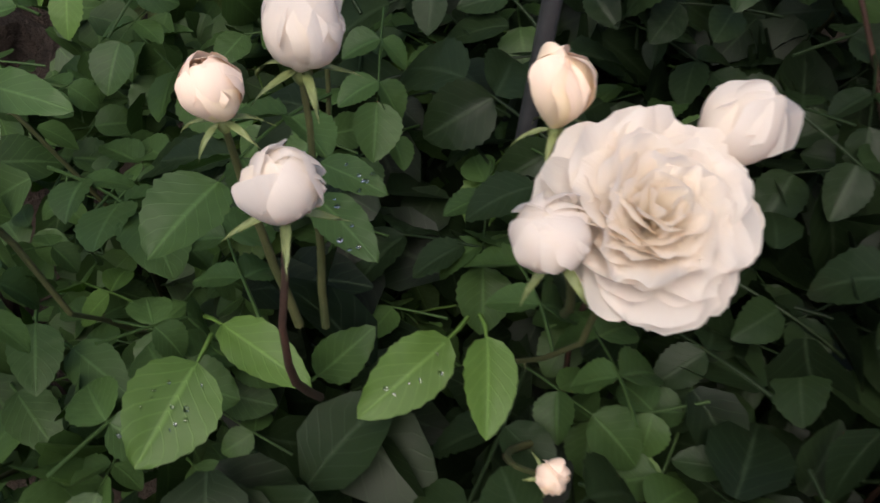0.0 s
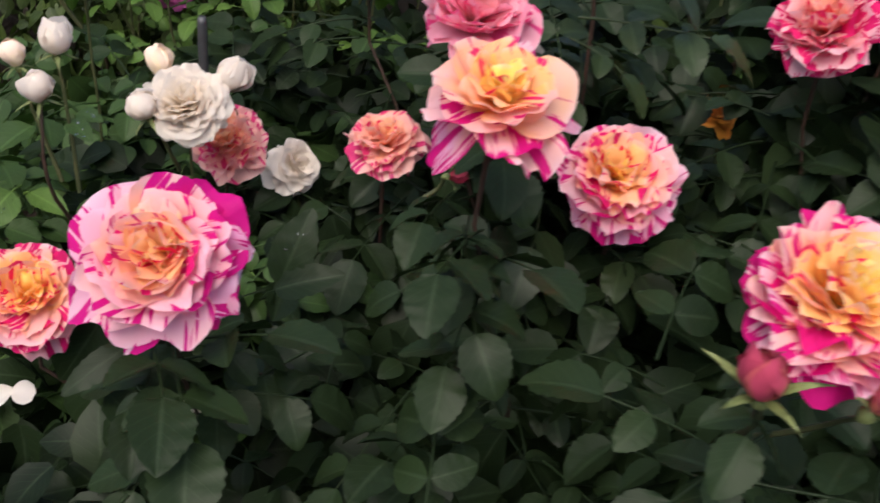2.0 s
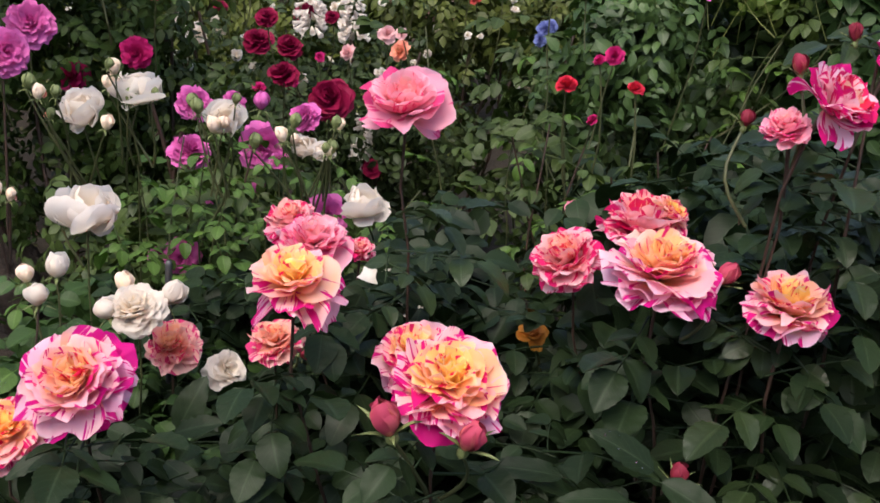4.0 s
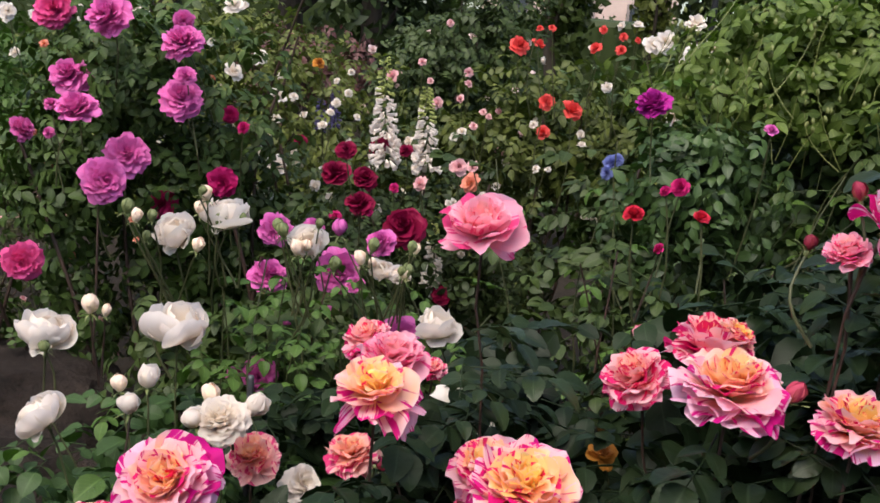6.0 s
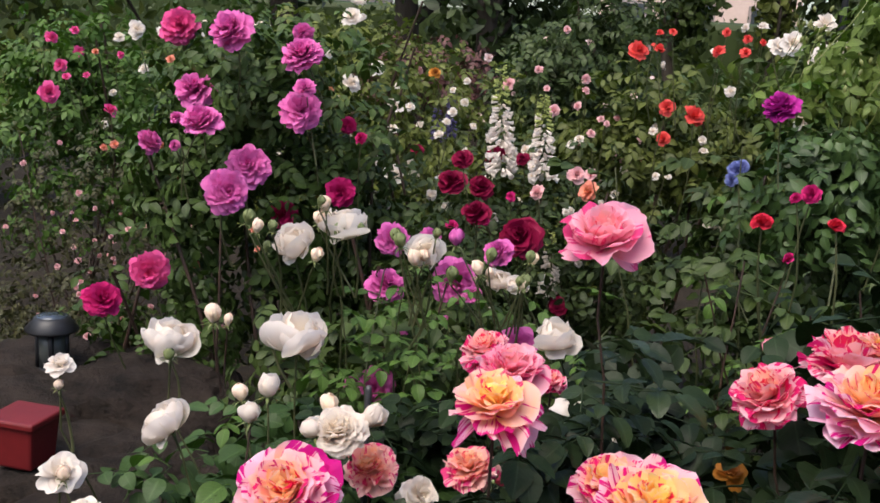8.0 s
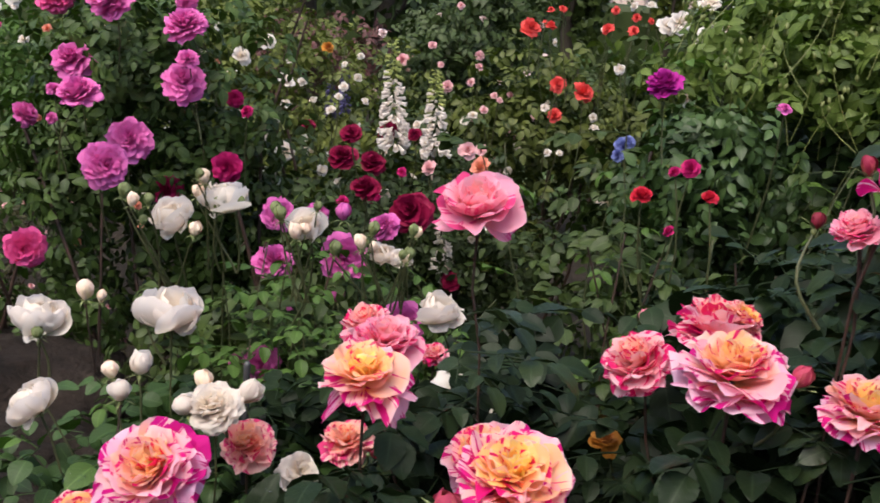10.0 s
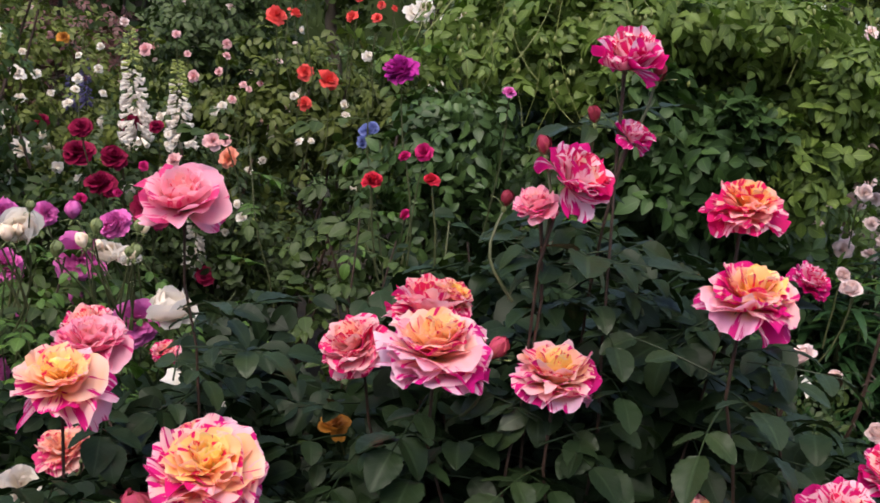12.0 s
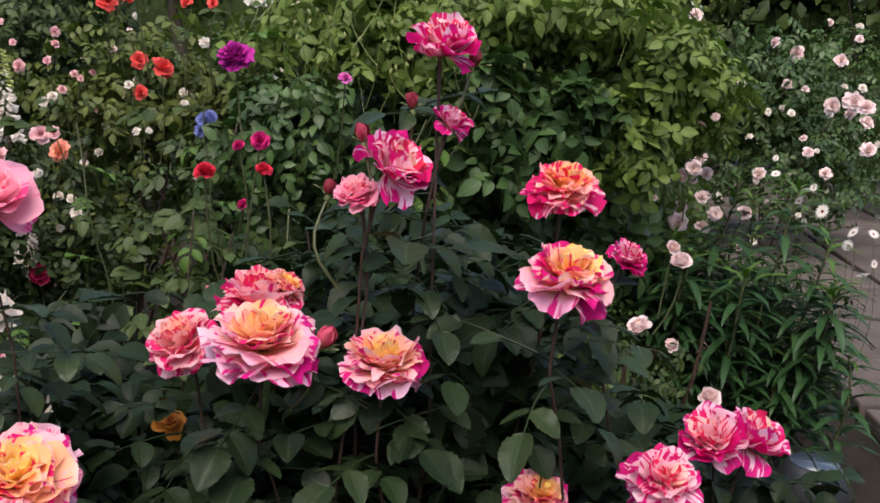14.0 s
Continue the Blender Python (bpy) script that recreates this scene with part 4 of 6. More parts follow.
for i, (bush, at, axis, size, form, mat, seed, words) in enumerate(HEROES):
    striped = bush is not white_bush
    foot = hero_bloom(bush, at, axis, size, form, mat, seed, words, 0.115 if striped else 0.07 if form == "globe" else 0.05)
    rs = np.random.RandomState(seed + 100)
    base = np.array(bush.location)
    low = np.array((base[0] * 0.45 + at[0] * 0.55 + rs.normal(0, 0.02), base[1] * 0.5 + at[1] * 0.5 + 0.05, 0.40))
    ax = np.asarray(axis) / np.linalg.norm(axis)
    neck = foot - (0, 0, 0.05) - ax * 0.035
    pts = cane(bush, low, neck, 0.0022 if striped else 0.0018, CANE_BROWN if striped else CANE_GREEN, seed, 0.015)
    s = Sheet()
    bend = np.array([neck, neck * 0.5 + foot * 0.5 + (0, 0, 0.008), foot]) - base
    s.tube(bend, np.array([0.0015, 0.0016, 0.0021]) * (1 if striped else 0.85), 6)
    part("stalk", s.mesh("stalk", CANE_BROWN if striped else CANE_GREEN), bush)
    leaves_on(bush, pts, DARK_LEAVES if striped else GREEN_LEAVES, seed + 300, 0.25, 0.97, 0.042 if striped else 0.045, "leaf", rs.uniform(0.85, 1.1), clear=lambda p: clear_of_view(p, heads, 0.75))

# the upper leaves of the striped canes
rsu = np.random.RandomState(77)
for bush, at, axis, size, *_ in HEROES:
    if bush is white_bush or at[2] < 0.79 or size < 0.05:
        continue
    placed_count = 0
    for k in range(60):
        drop = rsu.uniform(0.06, 0.34 if at[2] > 1.0 else 0.16)
        root = np.array(at) - (rsu.normal(0, 0.008), rsu.normal(-0.02, 0.008), drop)
        a = rsu.uniform(0, 360)
        tip = root + np.array((-math.sin(radians(a)), math.cos(radians(a)), 0)) * 0.07
        if placed_count < (15 if at[2] > 1.0 else 7) and clear_of_view(tip, heads, 0.7) and clear_of_view(root * 0.5 + tip * 0.5, heads, 0.4) and clear_of_view(tip * 1.4 - root * 0.4, heads, 0.7):
            put_leaf(bush, root, a, rsu.uniform(-10, 26), UPPER_LEAVES[rsu.randint(8)] if at[2] > 1.0 else DARK_LEAVES[rsu.randint(10)], rsu, "leaf", rsu.uniform(0.85, 1.15))
            placed_count += 1

for bush, xs in ((striped_left, (-0.05, 0.27)), (striped_mid, (0.24, 0.55)), (striped_right, (0.52, 0.88)), (striped_end, (0.84, 1.22))):
    seed = int(bush.location[0] * 100)
    for k in range(3):
        rs = np.random.RandomState(seed + k)
        cane(bush, bush.location + Vector((rs.normal(0, 0.02), rs.normal(0, 0.02), 0.0)), bush.location + Vector((rs.normal(0, 0.06), rs.normal(0, 0.05), 0.5)), 0.007, CANE_BROWN, seed + k)
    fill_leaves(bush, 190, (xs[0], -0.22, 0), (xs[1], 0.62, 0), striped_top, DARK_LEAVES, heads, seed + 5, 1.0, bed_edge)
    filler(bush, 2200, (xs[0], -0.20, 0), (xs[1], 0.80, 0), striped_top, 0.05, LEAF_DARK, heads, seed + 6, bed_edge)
for k in range(4):
    cane(white_bush, white_bush.location + Vector((0.02 * k, 0.01, 0)), white_bush.location + Vector((-0.1 + 0.08 * k, 0.05 - 0.05 * k, 0.5)), 0.005, CANE_BROWN, 70 + k)
fill_leaves(white_bush, 190, (-0.20, 0.10, 0), (0.20, 0.55, 0), white_top, GREEN_LEAVES, heads, 51)
fill_leaves(white_bush, 30, (-0.22, 0.10, 0), (0.14, 0.55, 0), white_top, FRESH_LEAVES, heads, 52)
filler(white_bush, 1900, (-0.26, 0.08, 0), (0.24, 0.62, 0), lambda x, y: white_top(x, y) - 0.03, 0.036, LEAF_ROUND, heads, 53)

# foot, tip and width of single large leaves
SIGNATURE_GREEN = [
    ((-0.054, 0.181, 0.699), (-0.067, 0.143, 0.692), 0.035),
    ((-0.053, 0.215, 0.676), (-0.018, 0.189, 0.682), 0.022),
    ((0.037, 0.214, 0.680), (0.007, 0.179, 0.675), 0.027),
    ((0.050, 0.203, 0.698), (0.053, 0.166, 0.692), 0.022),
    ((-0.015, 0.212, 0.649), (0.004, 0.213, 0.678), 0.021),
    ((-0.017, 0.227, 0.741), (0.005, 0.201, 0.746), 0.018),
    ((-0.018, 0.250, 0.735), (0.005, 0.231, 0.746), 0.015),
    ((-0.136, 0.245, 0.764), (-0.102, 0.227, 0.777), 0.017),
    ((-0.144, 0.242, 0.628), (-0.135, 0.210, 0.627), 0.025),
    ((-0.130, 0.240, 0.614), (-0.101, 0.216, 0.622), 0.024),
    ((-0.157, 0.229, 0.590), (-0.133, 0.202, 0.594), 0.026),
    ((-0.069, 0.197, 0.593), (-0.048, 0.173, 0.600), 0.022),
    ((0.113, 0.211, 0.615), (0.139, 0.182, 0.618), 0.020),
]
# foot, tip and width of single large leaves
SIGNATURE_DARK = [
    ((0.303, 0.147, 0.639), (0.239, 0.121, 0.631), 0.040),
    ((0.295, 0.146, 0.636), (0.346, 0.115, 0.635), 0.034),
    ((0.170, 0.067, 0.717), (0.189, 0.083, 0.770), 0.033),
    ((0.167, 0.065, 0.714), (0.211, 0.058, 0.741), 0.027),
    ((0.163, 0.048, 0.692), (0.216, 0.013, 0.686), 0.023),
    ((0.183, 0.088, 0.552), (0.196, 0.043, 0.529), 0.054),
    ((0.321, 0.091, 0.555), (0.330, 0.048, 0.534), 0.049),
    ((0.093, -0.033, 0.744), (0.058, -0.066, 0.732), 0.019),
    ((0.099, -0.035, 0.742), (0.122, -0.064, 0.740), 0.031),
]
# foot, tip and width of single large leaves
SIGNATURE_MID = [
    ((0.346, 0.098, 0.741), (0.402, 0.056, 0.727), 0.026),
    ((0.413, 0.029, 0.663), (0.354, 0.026, 0.685), 0.031),
    ((0.413, 0.025, 0.658), (0.461, 0.018, 0.686), 0.034),
    ((0.402, 0.026, 0.690), (0.389, 0.039, 0.736), 0.033),
    ((0.535, -0.096, 0.812), (0.472, -0.109, 0.829), 0.022),
    ((0.603, -0.109, 0.834), (0.555, -0.114, 0.869), 0.027),
    ((0.609, -0.113, 0.827), (0.656, -0.140, 0.819), 0.027),
    ((0.582, -0.137, 0.822), (0.530, -0.153, 0.833), 0.017),
    ((0.514, -0.154, 0.784), (0.530, -0.167, 0.805), 0.023),
]
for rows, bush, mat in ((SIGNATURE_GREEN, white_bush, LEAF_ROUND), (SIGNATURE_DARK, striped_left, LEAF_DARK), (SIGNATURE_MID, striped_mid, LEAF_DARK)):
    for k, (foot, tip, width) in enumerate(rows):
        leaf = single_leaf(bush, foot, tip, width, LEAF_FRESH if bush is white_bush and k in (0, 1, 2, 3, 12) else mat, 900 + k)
        if k in (0, 2, 5, 6):
            water_drops(leaf, 14 if k == 0 else 6, (Vector(tip) - Vector(foot)).length, width, 70 + k)


def bud_on(bush, at, axis, width, mat, seed, root, tall=1.5, open_up=0.0, beak=1.0, stem=CANE_GREEN):
    foot = bud(bush, at, axis, width, mat, seed, tall, open_up, "bud", "", beak)
    rs = np.random.RandomState(seed)
    pts = curve_points(root, foot - np.asarray(axis) / np.linalg.norm(axis) * 0.004, 0.006, rs, 7)
    s = Sheet()
    s.tube(pts - np.array(bush.location), np.linspace(0.0019, 0.0012, 7), 6)
    part("stalk", s.mesh("stalk", stem), bush)


WHITE_BUDS_A = [
    ((0.057, 0.170, 0.793), (-0.35, -0.2, 0.9), 0.0215, CREAM, 201, (0.075, 0.20, 0.72), 1.1, 0.10),
    ((0.116, 0.216, 0.800), (0.55, 0.2, 0.8), 0.024, CREAM, 202, (0.09, 0.22, 0.74), 1.3, 0.15),
    ((0.060, 0.222, 0.803), (-0.05, 0.1, 1.0), 0.017, CREAM_BUD, 203, (0.075, 0.22, 0.74), 1.7, 0.0),
    ((-0.042, 0.197, 0.812), (-0.2, 0.05, 1.0), 0.0165, CREAM_BUD, 204, (-0.02, 0.20, 0.70), 1.25, 0.10),
    ((-0.020, 0.228, 0.812), (0.05, 0.1, 1.0), 0.022, CREAM, 205, (-0.012, 0.215, 0.68), 1.2, 0.28),
    ((-0.020, 0.176, 0.797), (0.0, -0.15, 1.0), 0.021, CREAM, 206, (-0.012, 0.195, 0.66), 1.1, 0.25),
]
WHITE_BUDS_B = [
    ((0.075, 0.154, 0.684), (0.1, -0.5, 0.85), 0.013, CREAM_BUD, 207, (0.08, 0.20, 0.63), 1.3, 0.0),
    ((-0.185, 0.412, 0.836), (0.0, 0.0, 1.0), 0.024, CREAM_BUD, 208, (-0.175, 0.422, 0.716), 1.4, 0.1),
    ((-0.163, 0.414, 0.829), (0.1, 0.0, 1.0), 0.013, CREAM_BUD, 209, (-0.173, 0.424, 0.729), 1.8, 0.0),
    ((-0.057, 0.305, 0.851), (-0.4, -0.1, 0.9), 0.018, CREAM_BUD, 210, (-0.027, 0.315, 0.781), 1.2, 0.0),
    ((-0.202, 0.320, 0.800), (0.1, -0.5, 0.8), 0.016, CALYX, 211, (-0.197, 0.330, 0.710), 1.3, 0.0),
    ((-0.24, 0.14, 0.70), (0.2, -0.2, 0.9), 0.018, CREAM_BUD, 212, (-0.22, 0.16, 0.60), 1.3, 0.0),
    ((-0.245, 0.14, 0.81), (0.2, -0.2, 0.9), 0.012, CREAM_BUD, 213, (-0.24, 0.16, 0.72), 1.3, 0.0),
]
for at, axis, width, mat, seed, root, tall, op in WHITE_BUDS_A + [(a, b, c * 0.85, *rest) for a, b, c, *rest in WHITE_BUDS_B]:
    bud_on(white_bush, at, axis, width, mat, seed, root, tall, op, stem=CANE_BROWN if seed in (206, 208, 209) else CANE_GREEN)
STRIPED_BUDS_A = [
    (striped_mid, (0.398, -0.192, 0.898), (-0.25, -0.25, 0.9), 0.024, CORAL_BUD, 221, (0.43, -0.13, 0.80), 0.15),
    (striped_mid, (0.458, -0.190, 0.890), (0.3, -0.25, 0.9), 0.021, CORAL_BUD, 222, (0.44, -0.13, 0.80), 0.1),
    (striped_right, (0.631, -0.072, 0.812), (0.1, -0.1, 1.0), 0.017, DARK_BUD, 223, (0.62, -0.05, 0.70), 0.0),
    (striped_mid, (0.289, 0.099, 0.800), (0.7, -0.3, 0.3), 0.012, DARK_BUD, 230, (0.265, 0.11, 0.77), 0.1),
    (striped_right, (0.670, 0.085, 1.081), (0.2, 0.0, 1.0), 0.013, DARK_BUD, 224, (0.68, 0.06, 0.99), 0.0),
]
STRIPED_BUDS_B = [
    (striped_right, (0.690, 0.03, 1.138), (-0.2, 0.0, 1.0), 0.014, PINK_BUD, 225, (0.70, 0.03, 1.05), 0.1),
    (striped_right, (0.738, 0.06, 1.165), (-0.1, 0.0, 1.0), 0.013, DARK_BUD, 226, (0.745, 0.07, 1.08), 0.0),
    (striped_right, (0.795, 0.07, 1.205), (0.3, 0.0, 1.0), 0.014, DARK_BUD, 227, (0.765, 0.07, 1.12), 0.0),
    (striped_right, (0.666, 0.035, 0.952), (0.5, -0.2, 0.8), 0.019, CORAL_BUD, 228, (0.64, 0.05, 0.88), 0.2),
    (striped_right, (0.563, 0.485, 0.866), (0.0, 0.0, 1.0), 0.022, ROSE_BUD, 229, (0.57, 0.485, 0.77), 0.3),
]
for bush, at, axis, width, mat, seed, root, op in STRIPED_BUDS_A + STRIPED_BUDS_B:
    bud_on(bush, at, axis, width * 0.76, mat, seed, root, 1.75, op * 0.6, 2.3)


# the amber bloom stands in for a curled amber leaf
for bush, at, axis, size, form, mat, seed in (
        (white_bush, (0.162, 0.290, 0.676), (0.6, -0.4, 0.5), 0.058, "shaggy", WHITE, 1), (white_bush, (0.209, 0.430, 0.597), (0.2, -0.5, 0.8), 0.044, "loose", WHITE, 2),
        (striped_mid, (0.522, 0.270, 0.780), (0.3, -0.3, 0.9), 0.044, "loose", AMBER_P, 3), (striped_mid, (0.395, -0.136, 0.722), (0, -0.3, 1), 0.040, "shaggy", STRIPED_RED, 4)):
    foot = hero_bloom(bush, at, axis, size, form, mat, seed + 60, "", 0.08)
    rs = np.random.RandomState(seed)
    s = Sheet()
    s.tube(curve_points(foot - (0, -0.02, 0.12), foot, 0.01, rs, 6) - np.array(bush.location), np.linspace(0.002, 0.0016, 6), 6)
    part("stalk", s.mesh("stalk", CANE_GREEN), bush)

# petals that have dropped on the leaves
for k, (x, y, z, size) in enumerate(((0.088, 0.099, 0.556, 0.022), (-0.033, 0.072, 0.590, 0.020), (0.324, 0.398, 0.768, 0.03), (0.373, 0.354, 0.755, 0.034), (0.369, 0.301, 0.75, 0.02), (0.345, 0.36, 0.735, 0.026), (0.40, 0.37, 0.735, 0.024))):
    s = Sheet()
    rs = np.random.RandomState(960 + k)
    for j in range(2):
        petal(s, rs, size, size * 0.95, 70, 105 + 20 * j, j * 2.2, 0.2, 0, 0, 0.4, 0.06, 0.4, 9, 10)
    ob = new("fallen_petal", s.mesh("fallen_petal", WHITE))
    placed(ob, turn_to((rs.normal(0, 0.3), -0.5, 0.8), rs.uniform(0, 6)), (x, y, z))
    tagged(ob, "dropped white rose petals caught on dark leaves", "petal", "fallen petals")


# ---- plants farther off ----
def shrub(name, label, centre, radii, leaves, size, mat, seed, category="rose bush", group="", canes=5, cane_mat=CANE_BROWN, thick=0.006, foot=None, nv=5, lumps=10):
    b = thing(name, (centre[0], centre[1], 0.0), label, category, group)
    rs = np.random.RandomState(seed)
    pts, ways = lumpy(seed, int(leaves * 0.42), centre, radii, 0.3, lumps)
    keep = pts[:, 2] > 0.03
    s = leaf_cloud(seed, pts[keep] - np.array(b.location), ways[keep], size * 0.74, 3, 4, 0.66, 0.5, True)
    tagged(part("foliage", s.mesh("foliage", mat), b), kind="stuff")
    for k in range(canes):
        root = np.array((centre[0] + rs.normal(0, 0.12) * radii[0], centre[1] + rs.normal(0, 0.12) * radii[1], 0.0))
        tip = np.asarray(centre) + np.asarray(radii) * rs.uniform(-0.6, 0.6, 3) + (0, 0, radii[2] * 0.4)
        cane(b, root, tip, thick, cane_mat, seed * 10 + k, 0.04)
    return b


def blooms_on(bush, rows, form, mat, seed, bloom_name="bloom", up=0.75, wild=0.3, stem=0.16, closed=False):
    rs = np.random.RandomState(seed)
    for k, (x, y, z, d) in enumerate(rows):
        axis = facing((x, y, z), rs, up, wild)
        axis /= np.linalg.norm(axis)
        if closed:
            bud(bush, (x, y, z), axis * (0.4, 0.4, 1) + (0, 0, 0.4), d * 0.8, mat, seed + k, 1.4, 0.1)
        else:
            far_bloom(bush, (x, y, z), axis, d * 1.06, form, mat, seed + k, bloom_name)
        foot = np.array((x, y, z)) - axis * d * 0.22
        s = Sheet()
        s.tube(curve_points(foot - (rs.normal(0, 0.03), rs.normal(-0.06, 0.02), stem), foot, 0.008, rs, 5) - np.array(bush.location), np.linspace(0.0019, 0.0014, 5), 5)
        part("stalk", s.mesh("stalk", CANE_GREEN), bush)

# blooms of the farther plants: x, y, z, diameter
MAGENTA = [(-0.75, 1.35, 1.23, 0.085), (-0.50, 1.10, 1.23, 0.088), (-0.37, 1.18, 1.19, 0.082), (-0.61, 1.17, 1.10, 0.084),
    (-0.52, 1.02, 1.05, 0.080), (-0.36, 1.15, 1.07, 0.086), (-0.46, 1.11, 0.95, 0.086), (-0.40, 0.89, 0.93, 0.083),
    (-0.74, 1.21, 0.97, 0.057), (-0.40, 1.25, 1.225, 0.044), (-0.335, 1.11, 1.12, 0.042), (-0.61, 1.09, 1.04, 0.030),
    (-0.65, 1.15, 0.97, 0.024)]
CERISE = [(-0.30, 1.24, 0.89, 0.064), (-0.48, 1.34, 0.81, 0.068), (-0.32, 1.34, 1.03, 0.038), (-0.24, 1.19, 1.02, 0.026)]
PINK_LEFT = [(-0.59, 0.95, 0.74, 0.075)]
RED_LEFT = [(-0.66, 0.89, 0.69, 0.072)]
MID_WHITE = [(-0.06, 0.60, 0.94, 0.079), (-0.13, 0.56, 0.91, 0.068), (0.09, 0.52, 0.93, 0.055), (0.18, 0.62, 0.88, 0.041),
    (0.21, 0.60, 0.88, 0.035)]
MID_PURPLE = [(-0.13, 1.07, 0.74, 0.077), (0.02, 1.03, 0.77, 0.086), (0.14, 0.80, 0.89, 0.052), (-0.08, 0.95, 0.86, 0.061),
    (-0.10, 0.95, 0.57, 0.055), (-0.10, 0.81, 0.61, 0.040), (-0.02, 0.98, 0.86, 0.043), (0.07, 0.96, 0.77, 0.036)]
MID_PURPLE_BUD = [(0.01, 1.05, 0.69, 0.029), (-0.03, 0.88, 0.70, 0.025), (0.04, 0.93, 0.88, 0.031)]
DARK_RED = [(-0.10, 1.48, 0.91, 0.062), (-0.06, 1.63, 0.88, 0.057), (0.02, 1.19, 0.89, 0.054), (0.10, 1.28, 0.83, 0.083),
    (-0.01, 1.16, 1.00, 0.039), (-0.07, 1.84, 0.94, 0.052), (0.15, 1.70, 0.58, 0.047), (-0.27, 1.78, 0.94, 0.033),
    (0.04, 1.62, 0.96, 0.031), (-0.06, 1.60, 0.80, 0.037)]
SMALL_RED = [(0.04, 1.48, 0.88, 0.024), (-0.08, 1.41, 0.81, 0.029), (0.11, 1.31, 0.78, 0.022), (-0.01, 1.46, 0.82, 0.021)]
FAR_WHITE = [(-1.02, 1.91, 0.72, 0.063), (-0.39, 1.97, 0.84, 0.065), (-0.39, 1.81, 0.79, 0.068), (-0.56, 2.05, 1.09, 0.063),
    (-0.47, 2.01, 1.14, 0.049), (-0.40, 1.98, 1.04, 0.052), (-0.49, 1.82, 1.28, 0.060), (-1.18, 1.90, 1.21, 0.052),
    (-0.43, 2.00, 0.93, 0.036), (-0.26, 1.95, 0.97, 0.032), (-0.90, 2.15, 1.24, 0.059), (-1.18, 2.31, 1.23, 0.044),
    (-1.04, 2.06, 1.19, 0.037), (-1.02, 2.13, 1.14, 0.045), (-1.32, 2.30, 1.20, 0.044), (-0.40, 2.14, 1.03, 0.031),
    (-0.42, 2.33, 0.96, 0.029), (-0.23, 1.92, 1.01, 0.025)]
PALE_PINK = [(-0.14, 2.33, 1.11, 0.046), (-0.04, 2.29, 1.16, 0.028), (0.04, 2.12, 1.05, 0.036), (0.10, 2.36, 1.14, 0.032),
    (0.11, 2.29, 1.11, 0.028), (0.09, 2.26, 1.06, 0.028), (0.16, 2.05, 1.00, 0.026), (0.11, 2.24, 0.96, 0.028),
    (0.21, 2.32, 1.03, 0.024), (0.17, 2.23, 1.03, 0.024), (0.01, 2.51, 1.29, 0.026), (-0.51, 2.62, 1.12, 0.031),
    (0.20, 2.39, 0.91, 0.029), (0.24, 2.48, 0.88, 0.044), (0.28, 2.70, 0.87, 0.032), (-0.03, 2.43, 1.10, 0.022),
    (-0.17, 2.63, 1.11, 0.027), (0.19, 2.18, 1.02, 0.020)]
SALMON = [(0.18, 1.57, 0.94, 0.046), (0.20, 1.72, 0.88, 0.055), (0.08, 1.62, 0.88, 0.042), (0.22, 1.49, 0.95, 0.029)]
ORANGE_RED = [(0.26, 2.23, 1.24, 0.064), (0.32, 2.13, 1.25, 0.042), (0.44, 1.73, 1.09, 0.062), (0.36, 1.98, 1.09, 0.047),
    (0.36, 2.07, 1.00, 0.042), (0.36, 1.90, 1.29, 0.021), (0.32, 2.07, 1.29, 0.022), (0.50, 2.07, 1.30, 0.025),
    (0.48, 2.04, 1.25, 0.040), (0.55, 2.01, 1.25, 0.031), (0.60, 2.13, 1.28, 0.022), (0.56, 2.26, 1.29, 0.027)]
BACK_WHITE = [(0.67, 2.52, 1.28, 0.054), (0.70, 2.41, 1.29, 0.056), (0.74, 2.01, 1.34, 0.051), (0.79, 2.28, 1.24, 0.076),
    (0.77, 2.39, 1.23, 0.045), (0.81, 2.16, 1.28, 0.045), (0.74, 2.29, 1.07, 0.044), (0.60, 2.29, 1.33, 0.030),
    (0.55, 2.27, 1.32, 0.023), (0.53, 2.19, 1.14, 0.026)]
VIOLET = [(0.60, 1.27, 1.15, 0.071)]
RED_BUD = [(0.55, 0.70, 1.00, 0.034), (0.63, 0.53, 1.03, 0.024)]
BLUE = [(0.54, 1.48, 0.99, 0.042), (0.53, 1.47, 0.97, 0.031), (0.55, 1.48, 1.00, 0.031)]
WINE = [(0.61, 0.86, 0.92, 0.023), (0.64, 0.93, 1.02, 0.039), (0.60, 0.77, 1.03, 0.021), (0.79, 0.99, 1.13, 0.026)]
FOX = [(-0.065, 1.80, 1.155, 0.045), (-0.035, 1.76, 0.91, 0.094), (0.052, 1.81, 1.09, 0.045), (0.072, 1.78, 0.90, 0.088),
    (0.11, 1.75, 0.74, 0.037), (0.12, 1.73, 0.60, 0.067)]
LEFT_PINKS = [(-1.66, 2.33, 1.11, 0.046), (-1.65, 2.20, 1.07, 0.048), (-1.40, 1.78, 1.01, 0.064), (-1.47, 2.08, 1.05, 0.025),
    (-1.67, 2.19, 1.16, 0.048), (-1.44, 1.98, 1.19, 0.031), (-1.41, 2.13, 0.94, 0.054), (-1.55, 2.09, 1.04, 0.029),
    (-1.37, 2.12, 1.12, 0.025)]
